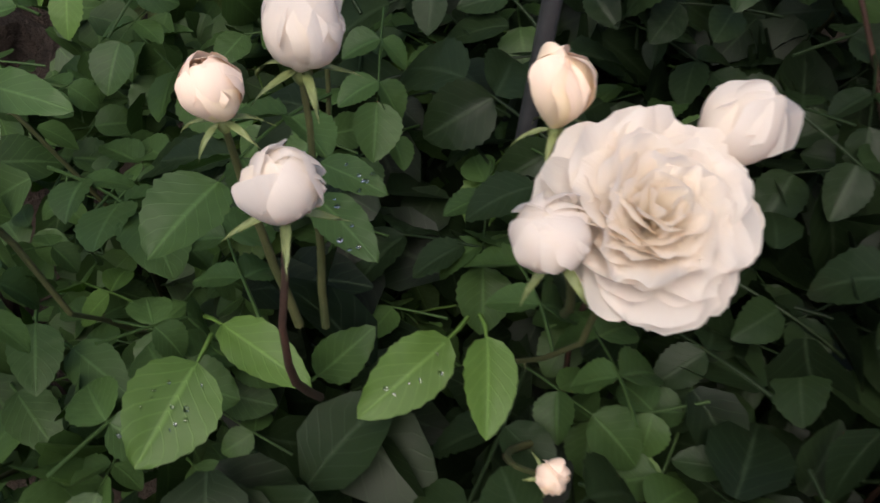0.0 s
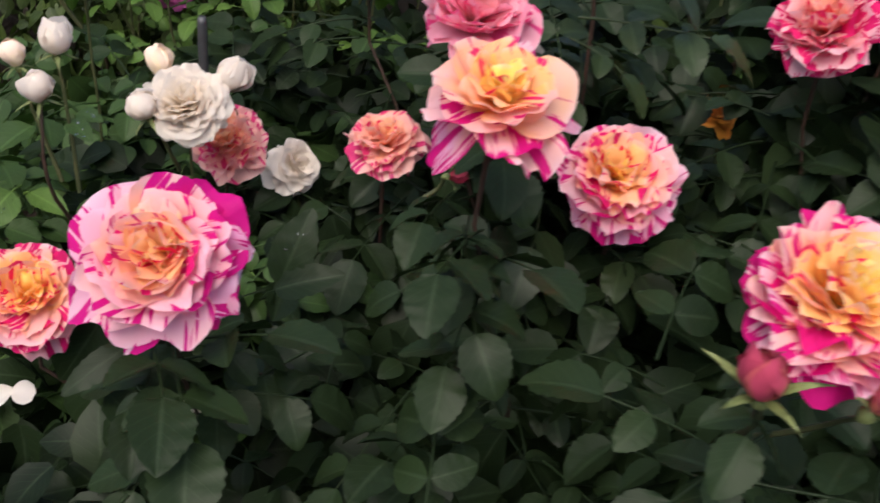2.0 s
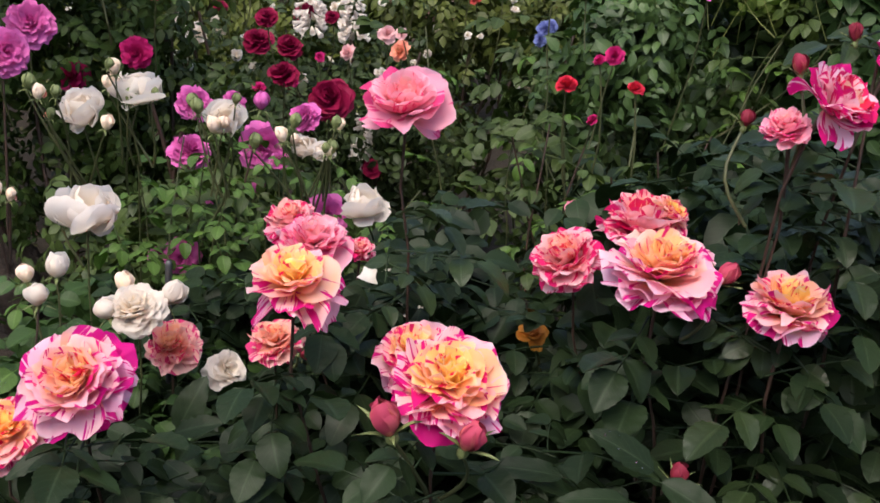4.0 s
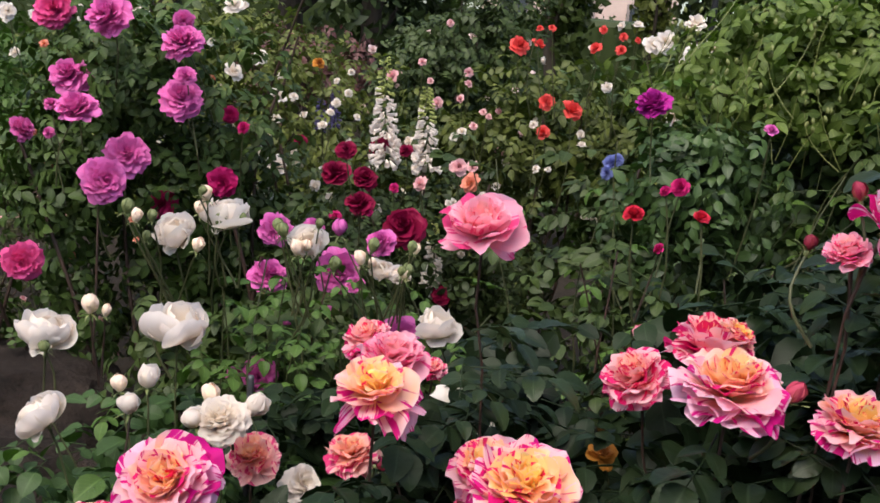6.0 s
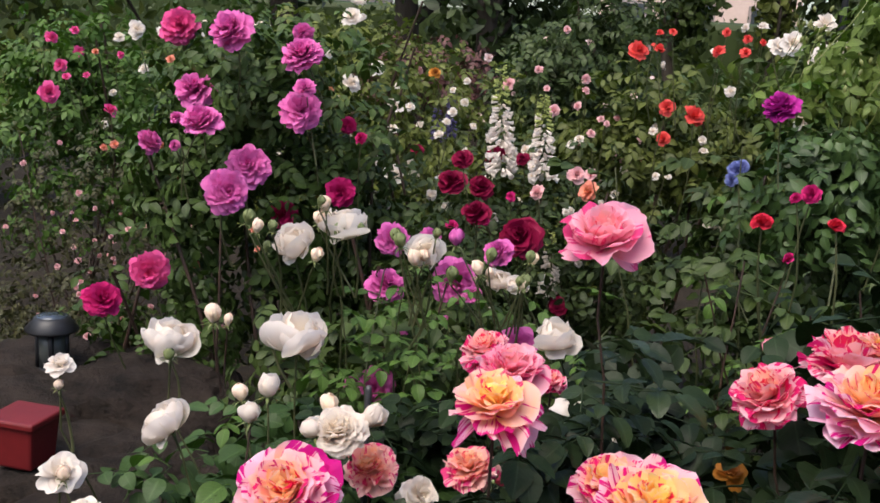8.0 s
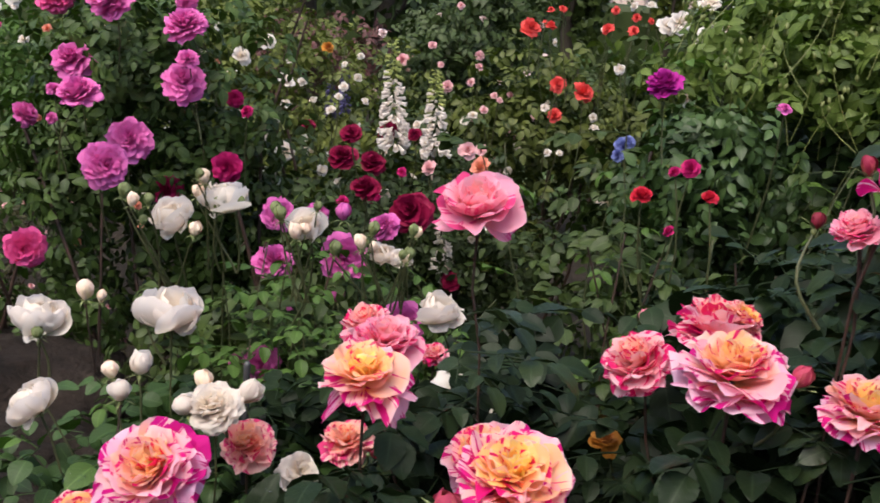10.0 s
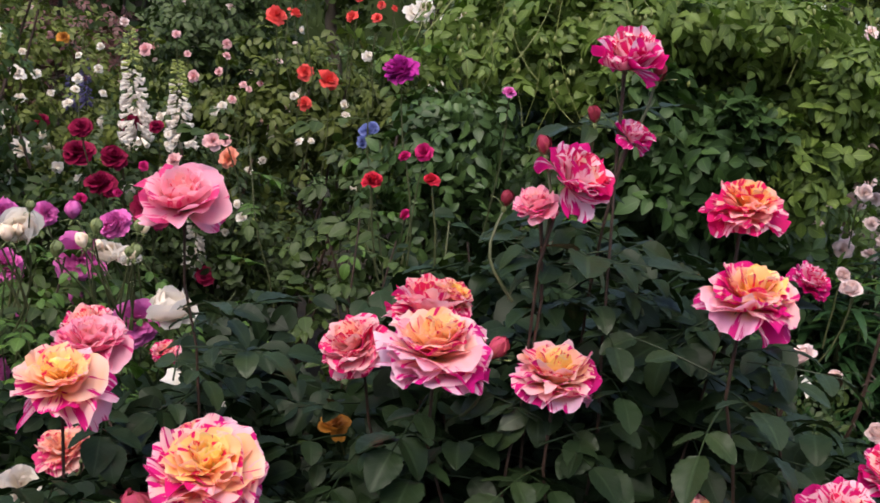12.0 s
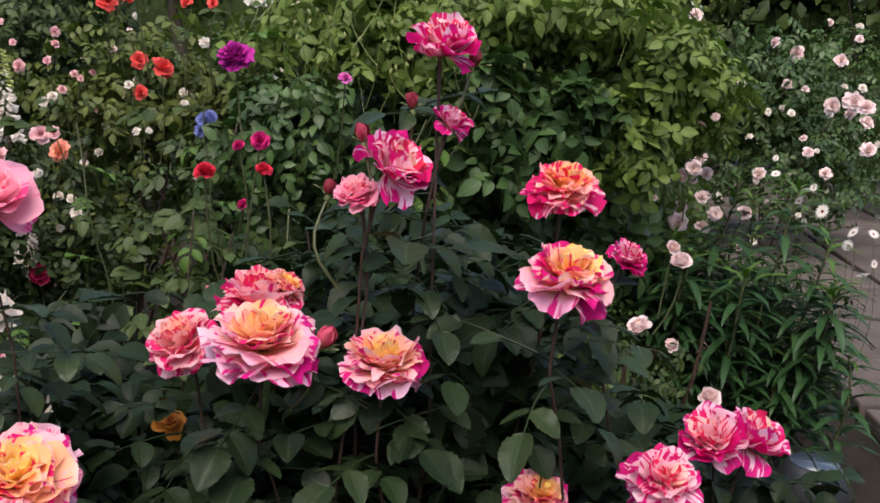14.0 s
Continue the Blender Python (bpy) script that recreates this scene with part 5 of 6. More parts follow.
RIGHT_PINK = [(1.89, 2.08, 0.90, 0.059), (1.92, 1.92, 0.70, 0.057), (1.78, 1.58, 0.91, 0.044), (1.88, 1.84, 0.90, 0.032),
    (1.99, 1.92, 0.85, 0.037), (1.86, 1.74, 1.01, 0.031), (1.97, 1.90, 1.04, 0.036), (1.91, 1.95, 1.31, 0.042),
    (1.82, 1.93, 1.21, 0.032), (1.95, 1.76, 0.76, 0.041), (2.09, 1.84, 0.75, 0.046), (1.96, 2.00, 0.73, 0.041),
    (1.70, 1.73, 1.00, 0.024), (1.93, 2.02, 0.93, 0.027), (1.99, 1.88, 1.02, 0.029)]
RIGHT_FAR = [(3.83, 4.14, 0.93, 0.092), (3.88, 4.03, 0.97, 0.108), (3.78, 3.77, 0.96, 0.097), (3.92, 4.11, 0.90, 0.073),
    (3.94, 3.97, 0.87, 0.083), (3.92, 3.90, 0.73, 0.089), (3.42, 3.66, 0.73, 0.061), (3.70, 3.92, 0.59, 0.071),
    (3.63, 4.06, 0.76, 0.042), (3.40, 4.08, 1.25, 0.059), (3.75, 4.44, 1.20, 0.095), (4.15, 4.77, 1.39, 0.047),
    (3.93, 4.27, 1.18, 0.081), (4.11, 4.40, 1.30, 0.051), (3.92, 4.77, 1.01, 0.068), (3.76, 4.32, 1.01, 0.056),
    (3.55, 4.75, 0.98, 0.067), (3.16, 4.00, 1.04, 0.040)]
DAISY = [(2.07, 1.43, 0.83, 0.043), (1.96, 1.33, 0.82, 0.027), (2.33, 1.66, 0.73, 0.041), (2.13, 1.30, 0.80, 0.030),
    (2.10, 1.35, 0.76, 0.033), (2.28, 1.52, 0.64, 0.039), (2.07, 1.20, 0.75, 0.024), (1.94, 1.31, 0.90, 0.029),
    (1.93, 1.44, 0.92, 0.028), (1.84, 1.38, 0.93, 0.022), (1.87, 1.23, 0.89, 0.031), (1.99, 1.36, 0.90, 0.025)]
PEONY = [(1.49, 1.01, 0.80, 0.043), (1.37, 0.92, 0.69, 0.043), (1.58, 1.19, 0.56, 0.033), (1.51, 0.87, 0.56, 0.042),
    (1.46, 0.99, 0.83, 0.029)]
TINY_LEFT = [(-1.10, 1.46, 0.71, 0.014), (-1.03, 1.44, 0.75, 0.014), (-0.91, 1.32, 0.71, 0.013), (-0.95, 1.43, 0.47, 0.017),
    (-0.94, 1.39, 0.54, 0.017), (-0.97, 1.34, 0.43, 0.020), (-0.90, 1.20, 0.49, 0.018), (-0.88, 1.36, 0.41, 0.014),
    (-1.14, 1.42, 0.73, 0.014), (-1.07, 1.36, 0.70, 0.014), (-1.08, 1.54, 0.60, 0.015), (-1.13, 1.73, 0.68, 0.016),
    (-1.12, 1.48, 0.63, 0.015), (-1.20, 1.52, 0.56, 0.018), (-1.21, 1.69, 0.51, 0.016), (-1.05, 1.55, 0.75, 0.013)]

mauve = shrub("rose_tree", "standard rose with full mauve-pink pompon blooms", (-0.54, 1.36, 0.90), (0.40, 0.30, 0.40), 3300, 0.046, LEAF_BLUE, 11, "rose tree", canes=3)
cane(mauve, (-0.53, 1.12, 0.0), (-0.54, 1.16, 0.82), 0.004, CANE_BROWN, 12, 0.01, "trunk")
blooms_on(mauve, MAGENTA[1:], "pompon", MAGENTA_P, 400, up=0.45)
blooms_on(mauve, MAGENTA[:1], "pompon", HOT_PINK_P, 415, up=0.3, wild=0.1)
cerise = shrub("rose_bush", "rose bush with deep cerise blooms", (-0.42, 1.45, 0.70), (0.34, 0.28, 0.40), 1500, 0.045, LEAF_GREEN, 13)
blooms_on(cerise, CERISE, "pompon", CERISE_P, 420, up=0.4)
left_red = shrub("rose_bush", "rose bush with one crimson and one hot pink bloom", (-0.78, 1.24, 0.50), (0.26, 0.24, 0.30), 420, 0.045, LEAF_BLUE, 14)
blooms_on(left_red, PINK_LEFT, "pompon", HOT_PINK_P, 430, up=0.3)
blooms_on(left_red, RED_LEFT, "pompon", CERISE_P, 431, up=0.3)
mid_white = shrub("rose_bush", "white rose bush with clustered blooms and many pale buds", (-0.05, 0.80, 0.56), (0.34, 0.20, 0.32), 1000, 0.050, LEAF_GREEN, 15, canes=9, cane_mat=CANE_BROWN, thick=0.003)
blooms_on(mid_white, [(x, y, z, d * 0.86) for x, y, z, d in MID_WHITE] + [(0.283, 0.548, 0.823, 0.058)], "dome", WHITE, 440, up=1.3)
rsb = np.random.RandomState(441)
for x, y, z, d in MID_WHITE:
    for k in range(5):
        at = (x + rsb.normal(0, 0.032), y - 0.03 + rsb.normal(0, 0.02), z + rsb.uniform(0.0, 0.055))
        bud_on(mid_white, at, (rsb.normal(0, 0.2), rsb.normal(0, 0.2), 1), rsb.uniform(0.011, 0.018), CREAM_BUD if k % 2 else CALYX, 442 + k, (x + rsb.normal(0, 0.01), y + 0.01, z - 0.11), 1.45, 0.0)
rsw = np.random.RandomState(447)
SPRAY_LEAVES = leaf_set("leaf", LEAF_FRESH, 0.026, range(81, 87), (2, 1, 2), 0.72)
for k in range(16):
    low = (0.03 + rsw.uniform(-0.20, 0.26), 0.68 + rsw.uniform(-0.12, 0.12), 0.45)
    tip = (low[0] + rsw.normal(0, 0.05), low[1] - rsw.uniform(0.0, 0.08), rsw.uniform(0.72, 0.88))
    leaves_on(mid_white, cane(mid_white, low, tip, 0.0018, CANE_GREEN, 470 + k, 0.02), SPRAY_LEAVES, 480 + k, 0.2, 1.0, 0.036)
mid_purple = shrub("rose_bush", "rose bush with lilac-purple pompon blooms", (-0.06, 1.22, 0.52), (0.40, 0.26, 0.36), 2200, 0.04, LEAF_GREEN, 16)
blooms_on(mid_purple, MID_PURPLE, "pompon", PURPLE_P, 450, up=0.5)
blooms_on(mid_purple, [(-0.045, 0.746, 0.643, 0.060)], "pompon", PURPLE_P, 458, up=0.3)
blooms_on(mid_purple, [(0.213, 0.632, 0.776, 0.066)], "pompon", PURPLE_P, 459, up=0.5)
blooms_on(mid_purple, MID_PURPLE_BUD, "cup", PURPLE_P, 460, closed=True)
dark_red = shrub("rose_bush", "rose bush with velvety dark crimson blooms", (-0.12, 1.85, 0.62), (0.48, 0.34, 0.42), 2600, 0.042, LEAF_FAR, 17)
blooms_on(dark_red, DARK_RED, "wide", CRIMSON_P, 470, up=0.6)
blooms_on(dark_red, SMALL_RED, "small", CERISE_P, 485, up=0.5)
far_white = shrub("climbing_rose", "climbing rose with scattered small white blooms", (-0.85, 2.45, 0.85), (0.95, 0.45, 0.60), 5200, 0.045, LEAF_OLIVE, 18)
blooms_on(far_white, FAR_WHITE, "small", WHITE, 490, up=0.5)
pale_pink = shrub("climbing_rose", "tall dark climbing rose with small pale pink blooms", (-0.02, 2.80, 0.98), (0.40, 0.34, 0.85), 4200, 0.045, LEAF_FAR, 19)
blooms_on(pale_pink, PALE_PINK, "small", BLUSH_P, 520, up=0.4)
salmon = shrub("rose_bush", "low rose bush with salmon and blush blooms", (0.12, 1.88, 0.58), (0.32, 0.26, 0.36), 1500, 0.042, LEAF_FAR, 20)
blooms_on(salmon, SALMON[:1] + SALMON[2:], "small", BLUSH_P, 541, up=0.5)
blooms_on(salmon, SALMON[1:2], "small", SALMON_P, 545, up=0.5)
orange_red = shrub("rose_bush", "rose bush with orange-red blooms on long stalks", (0.34, 2.42, 0.74), (0.56, 0.38, 0.46), 3000, 0.05, LEAF_OLIVE, 21)
blooms_on(orange_red, ORANGE_RED, "small", SCARLET_P, 550, up=0.5, stem=0.25)
back_white = shrub("rose_bush", "rose bush with clusters of creamy white blooms", (0.70, 2.62, 0.88), (0.42, 0.28, 0.46), 2200, 0.05, LEAF_GREEN, 22)
blooms_on(back_white, [(x, y, z, d * 1.3) for x, y, z, d in BACK_WHITE], "small", WHITE, 570, up=0.5)
violet = shrub("rose_bush", "rose bush with a deep violet bloom", (0.60, 1.52, 0.74), (0.26, 0.22, 0.38), 1000, 0.052, LEAF_GREEN, 23)
blooms_on(violet, VIOLET, "pompon", VIOLET_P, 580, up=0.4)
blooms_on(violet, BLUE, "pompon", BLUE_P, 584, up=0.3, wild=0.3)
# tall leafy shrub with rose hips
hip_shrub = shrub("rose_shrub", "tall leafy rose shrub with many small green hips", (1.22, 2.05, 0.74), (0.68, 0.50, 0.66), 5600, 0.086, LEAF_HIP, 25, "shrub", canes=8, lumps=14)
rsh = np.random.RandomState(26)
for k in range(130):
    at = np.array((rsh.uniform(0.66, 1.75), rsh.uniform(1.40, 2.0), rsh.uniform(1.12, 1.44)))
    root = at - (rsh.normal(0, 0.05), rsh.normal(0, 0.05), rsh.uniform(0.09, 0.2))
    s = Sheet()
    s.tube(curve_points(root, at, 0.01, rsh, 6) - np.array(hip_shrub.location), np.linspace(0.0012, 0.0007, 6), 5)
    part("sprig", s.mesh("sprig", HIP_GREEN), hip_shrub)
    for j in range(3):
        a = at + rsh.normal(0, 0.022, 3)
        h = Sheet()
        q = np.linspace(0, 1, 6)
        h.tube(np.stack([0 * q, 0 * q, 0.015 * q], -1), 0.0044 * np.sin(np.pi * (0.12 + 0.80 * q)), 7)
        part("hip", h.mesh("hip", HIP_GREEN), hip_shrub, "", turn_to((rsh.normal(0, 0.3), rsh.normal(0, 0.3), 1)), Vector(a) - hip_shrub.location)
pts, ways = lumpy(27, 2600, (1.18, 1.72, 1.24), (0.66, 0.36, 0.20), 0.3, 20)
tagged(part("foliage", leaf_cloud(27, pts - np.array(hip_shrub.location), ways, 0.040, 3, 4, 0.66, 0.6, True).mesh("foliage", LEAF_SUNNY), hip_shrub), kind="stuff")

for k, (n, c, r) in enumerate(((380, (0.74, 1.52, 0.94), (0.26, 0.20, 0.24)), (1700, (1.70, 1.80, 1.08), (0.32, 0.24, 0.34)))):
    pts, ways = lumpy(420 + k, n, c, r, 0.3, 9)
    tagged(part("foliage", leaf_cloud(420 + k, pts - np.array(hip_shrub.location), ways, 0.038, 3, 4, 0.66, 0.6, True).mesh("foliage", LEAF_SUNNY if k else LEAF_HIP), hip_shrub), kind="stuff")

for k, (n, c, r, size, mat) in enumerate(((420, (1.24, 1.44, 1.02), (0.24, 0.14, 0.20), 0.052, LEAF_ROUND), (420, (1.60, 1.40, 1.08), (0.15, 0.12, 0.26), 0.040, LEAF_SUNNY))):
    pts, ways = lumpy(430 + k, n, c, r, 0.4, 8)
    tagged(part("foliage", leaf_cloud(430 + k, pts - np.array(hip_shrub.location), ways, size, 3, 5, 0.68, 0.7, True).mesh("foliage", mat), hip_shrub), kind="stuff")

red_buds = shrub("rose_bush", "young rose bush with small red half-open blooms", (0.62, 0.82, 0.62), (0.34, 0.20, 0.32), 420, 0.055, LEAF_DARK, 24, canes=7, cane_mat=CANE_GREEN, thick=0.003)
rsr2 = np.random.RandomState(29)
SPRIG_LEAVES = leaf_set("leaf", LEAF_FRESH, 0.036, range(61, 66), (2, 2), 0.66) + leaf_set("leaf", LEAF_GREEN, 0.038, range(66, 71), (2, 3), 0.66)
for k in range(12):
    low = (0.62 + rsr2.uniform(-0.22, 0.25), 1.42 + rsr2.uniform(-0.2, 0.25), 0.35)
    tip = (low[0] + rsr2.normal(0, 0.10), low[1] - rsr2.uniform(0.0, 0.12), rsr2.uniform(0.78, 1.08))
    leaves_on(violet, cane(violet, low, tip, 0.0024, CANE_GREEN, 290 + k, 0.03), SPRIG_LEAVES, 310 + k, 0.25, 1.0, 0.055)
for k in range(7):
    low = (1.0 + rsr2.uniform(-0.35, 0.6), 1.62 + rsr2.uniform(-0.12, 0.15), 0.75)
    tip = (low[0] + rsr2.normal(0, 0.10), low[1] - rsr2.uniform(0.0, 0.12), rsr2.uniform(1.05, 1.32))
    leaves_on(hip_shrub, cane(hip_shrub, low, tip, 0.0024, CANE_GREEN, 490 + k, 0.03), SPRIG_LEAVES, 510 + k, 0.2, 1.0, 0.055)
for k in range(11):
    low = (0.60 + rsr2.uniform(-0.16, 0.22), 0.78 + rsr2.uniform(-0.2, 0.2), 0.30)
    tip = (low[0] + rsr2.normal(0, 0.07), low[1] - rsr2.uniform(0.0, 0.10), rsr2.uniform(0.74, 0.96))
    leaves_on(red_buds, cane(red_buds, low, tip, 0.0024, CANE_BROWN, 690 + k, 0.03), SPRIG_LEAVES[5:] if k % 5 else SPRIG_LEAVES[:5], 710 + k, 0.25, 1.0, 0.05, scale=0.9)
blooms_on(red_buds, [(x, y, z, d * 0.85) for x, y, z, d in RED_BUD], "tall", RUBY_P, 590, up=1.4, stem=0.30)
blooms_on(red_buds, [(x, y, z, d * 0.8) for x, y, z, d in WINE[:3]], "tall", CERISE_P, 595, up=0.7, stem=0.26)
blooms_on(red_buds, WINE[3:], "small", PURPLE_P, 598, up=0.5, stem=0.3)

# foxgloves
def foxglove(top, bottom, width, seed, bells=WHITE, name="foxglove", label="tall foxglove spike hung with white bells", group="white foxgloves"):
    f = thing(name, (bottom[0], bottom[1], 0.0), label, name, group)
    rs = np.random.RandomState(seed)
    base = np.array(f.location)
    top, bottom = np.array(top) + (0, 0, 0.02), np.array(bottom)
    s = Sheet()
    pts = curve_points((bottom[0] + 0.01, bottom[1], 0.0), top, 0.01, rs, 9)
    s.tube(pts - base, np.linspace(0.006, 0.002, 9), 7)
    part("stem", s.mesh("stem", CANE_GREEN), f)
    length = np.linalg.norm(top - bottom)
    bell = Sheet()
    a, v = np.meshgrid(np.linspace(0, 2 * np.pi, 11), np.linspace(0, 1, 7))
    r = 0.5 * (0.10 + 0.26 * np.sin(np.pi * v * 0.5) ** 0.8 + 0.14 * np.clip(v - 0.8, 0, 1) * 5 * (1 + 0.2 * np.sin(a * 5)))
    bell.grid(np.stack([r * np.cos(a), r * np.sin(a), v], -1), a / 6.283, v)
    mesh, tip_mesh = bell.mesh("bell", bells), bell.mesh("bell", TIP_P if bells is WHITE else CALYX)
    n = int(length / 0.0019)
    for k in range(n):
        q = k / n
        at = bottom * (1 - q) + top * q
        size = width * 0.26 * (1.0 - 0.74 * q) + 0.002
        ang = rs.uniform(0, 6.28)
        way = np.array((math.cos(ang), math.sin(ang) - 0.3, -0.55 + 0.6 * q + rs.normal(0, 0.2)))
        at = at + np.array((math.cos(ang), math.sin(ang), 0)) * width * 0.16 * (1 - 0.7 * q)
        part("bell", mesh if q + rs.normal(0, 0.05) < 0.62 else tip_mesh, f, "", turn_to(way, rs.uniform(0, 6)) * size * 1.25, Vector(at) - f.location)
    pts, ways = lumpy(seed, 90, (bottom[0], bottom[1], 0.25), (0.16, 0.16, 0.2), 0.2, 6)
    part("foliage", leaf_cloud(seed, pts - base, ways, 0.10, 3, 5, 0.4).mesh("foliage", LEAF_GREEN), f)


for k in range(3):
    foxglove(FOX[2 * k][:3], FOX[2 * k + 1][:3], FOX[2 * k + 1][3], 600 + k)

for k, (top, low) in enumerate((((-0.34, 2.40, 1.11), (-0.32, 2.36, 0.93)), ((-0.39, 2.44, 1.05), (-0.38, 2.41, 0.91)))):
    foxglove(top, low, 0.045, 620 + k, DELPH_P, "delphinium", "violet-blue delphinium spike behind the roses", "delphiniums")
far_bloom(far_white, (-0.37, 2.30, 1.13), (0.3, -0.7, 0.6), 0.045, "small", AMBER_P, 640)


def scatter(bush, count, centre, radii, mat, size, seed, form="small"):
    """Small blooms strewn over the camera side of a plant and turned to the camera."""
    rs = np.random.RandomState(seed)
    p, _ = lumpy(seed, count * 4, centre, radii, 0.9, 12)
    p = p[p[:, 1] < centre[1] + 0.1][:count]
    for k, q in enumerate(p):
        far_bloom(bush, q, facing(q, rs, 0.6, 0.4), size * rs.uniform(0.7, 1.25), form, mat, seed + k)


scatter(far_white, 60, (-0.75, 2.3, 0.95), (0.95, 0.40, 0.55), WHITE, 0.034, 901)
scatter(dark_red, 26, (-0.12, 1.75, 0.80), (0.45, 0.28, 0.28), WHITE, 0.028, 902)
scatter(pale_pink, 34, (-0.15, 2.65, 1.05), (0.56, 0.32, 0.66), PALE_P, 0.03, 903)
scatter(orange_red, 26, (0.40, 2.32, 0.95), (0.55, 0.34, 0.36), WHITE, 0.03, 904)
scatter(mauve, 14, (-0.65, 1.3, 0.95), (0.45, 0.28, 0.34), SALMON_P, 0.022, 905)

# ---- the side with the path ----
right_pink = shrub("climbing_rose", "sprawling rose with loose pale pink blooms beside the path", (1.95, 2.25, 0.62), (0.50, 0.42, 0.62), 3000, 0.055, LEAF_SUNNY, 31)
blooms_on(right_pink, RIGHT_PINK, "loose", PALE_P, 610, up=0.5)
far_bed = shrub("rose_bush", "far rose bush with pale pink and white blooms", (3.95, 4.75, 0.70), (0.95, 0.60, 0.75), 5200, 0.07, LEAF_HIP, 32)
blooms_on(far_bed, RIGHT_FAR, "small", PALE_P, 630, up=0.5)
far_bed_2 = shrub("shrub", "dark green shrub across the garden path", (2.9, 4.4, 0.75), (0.70, 0.50, 0.80), 3600, 0.065, LEAF_HIP, 33, "shrub")
peony = shrub("rose_bush", "low rose bush with pale pink rounded blooms", (1.45, 1.22, 0.42), (0.30, 0.26, 0.30), 1500, 0.04, LEAF_GREEN, 34)
scatter(right_pink, 18, (2.0, 2.1, 0.72), (0.50, 0.40, 0.60), PALE_P, 0.036, 906, "loose")
scatter(right_pink, 10, (1.80, 1.72, 0.96), (0.16, 0.14, 0.26), PALE_P, 0.034, 907, "loose")
scatter(far_bed, 30, (3.8, 4.5, 0.8), (1.0, 0.6, 0.7), WHITE, 0.045, 907)
blooms_on(peony, PEONY, "cup", PALE_P, 650, up=0.7)
strip = Sheet()
petal(strip, np.random.RandomState(967), 0.05, 0.022, 70, 100, 0.6, 0.2, 0, 0, 0.3, 0.05, 0.3, 7, 9)
part("petal", strip.mesh("petal", CREAM), peony, "withered cream petal, placed to fit the camera view", turn_to((0.2, -0.5, 0.8), 1.0), Vector((1.334, 0.802, 0.644)) - peony.location)


def lily(at, height, lean, seed):
    f = thing("lily", at, "leafy lily stalk with narrow green leaves, not in bloom", "lily", "lily stalks")
    rs = np.random.RandomState(seed)
    pts = curve_points((0, 0, 0), (lean[0], lean[1], height), 0.03, rs, 10)
    s = Sheet()
    s.tube(pts, np.linspace(0.005, 0.003, 10), 6)
    part("stem", s.mesh("stem", CANE_GREEN), f)
    a = rs.uniform(0, 360)
    q = 0.18
    while q < 1.0:
        root = np.array([np.interp(q, np.linspace(0, 1, 10), pts[:, i]) for i in range(3)])
        crown = max(0, (q - 0.85) / 0.15)
        part("leaf", LILY_LEAVES[rs.randint(5) + (5 if crown > 0.5 else 0)], f, "", rot("Z", a) @ rot("X", rs.uniform(0, 35) + 30 * crown) * (1.1 - 0.65 * crown ** 2) * rs.uniform(0.8, 1.15), root)
        a += 137.5
        q += 0.0115 / height * (1 - 0.4 * crown)


def lily_leaf(seed, mat):
    rs = np.random.RandomState(seed)
    s = Sheet()
    leaflet(s, rs, 0.14, 0.021, np.zeros(3), np.eye(3), 0.3, rs.uniform(0.6, 1.3), 3, 9, 0)
    return s.mesh("leaf", mat)


LILY_LEAVES = [lily_leaf(k, LEAF_LILY) for k in range(5)] + [lily_leaf(k, LEAF_FRESH) for k in range(5)]
rsl = np.random.RandomState(40)
for k, (x, y, z) in enumerate(((2.019, 1.764, 0.848), (2.156, 1.682, 0.842), (2.228, 1.610, 0.707), (2.247, 1.564, 0.575))):
    lily((x - 0.12, y + 0.10, 0.0), z + 0.01, (0.12, -0.10), 690 + k)
for k in range(44):
    x = rsl.uniform(-0.20, 0.26)
    lily((1.98 + x, 1.80 - 0.35 * x + rsl.uniform(-0.14, 0.30), 0.0), rsl.uniform(0.42, 0.70) - 0.5 * max(0, x - 0.1), (rsl.normal(0.02, 0.05), rsl.normal(-0.04, 0.04)), 700 + k)

daisy_plant = shrub("daisy_clump", "clump of white daisies with dark centres", (2.42, 2.02, 0.34), (0.26, 0.24, 0.32), 1100, 0.035, LEAF_GREEN, 35, "daisy", canes=6, cane_mat=CANE_GREEN, thick=0.002)
disc = Sheet()
qq = np.linspace(0, 1, 6)
disc.tube(np.stack([0 * qq, 0 * qq, 0.05 + 0.06 * qq], -1), 0.13 * np.cos(qq * 1.55), 10)
DISC = disc.mesh("disc", DARK_BUD)
rays = Sheet()
rsr = np.random.RandomState(41)
for k in range(16):
    petal(rays, rsr, 0.5, 0.17, 78, 96, k * 6.283 / 16, 0.2, 0.06, 0.05, 0.1, 0.02, 0, 3, 5)
RAYS = rays.mesh("flower_head", WHITE)
for x, y, z, d in DAISY:
    x, y, z, d = 0.569 + 1.22 * (x - 0.569), -0.834 + 1.22 * (y + 0.834), 1.234 + 1.22 * (z - 1.234), d * 1.22
    h = part("flower_head", RAYS, daisy_plant, "", turn_to(facing((x, y, z), rsr, 0.5, 0.7)) * d * 0.9, Vector((x, y, z)) - daisy_plant.location)
    part("disc", DISC, h)
    s = Sheet()
    s.tube(curve_points((x + 0.01, y + 0.02, z - 0.3), (x, y, z), 0.01, rsr, 5) - np.array(daisy_plant.location), [0.0010] * 5, 5)
    part("stalk", s.mesh("stalk", CANE_GREEN), daisy_plant)


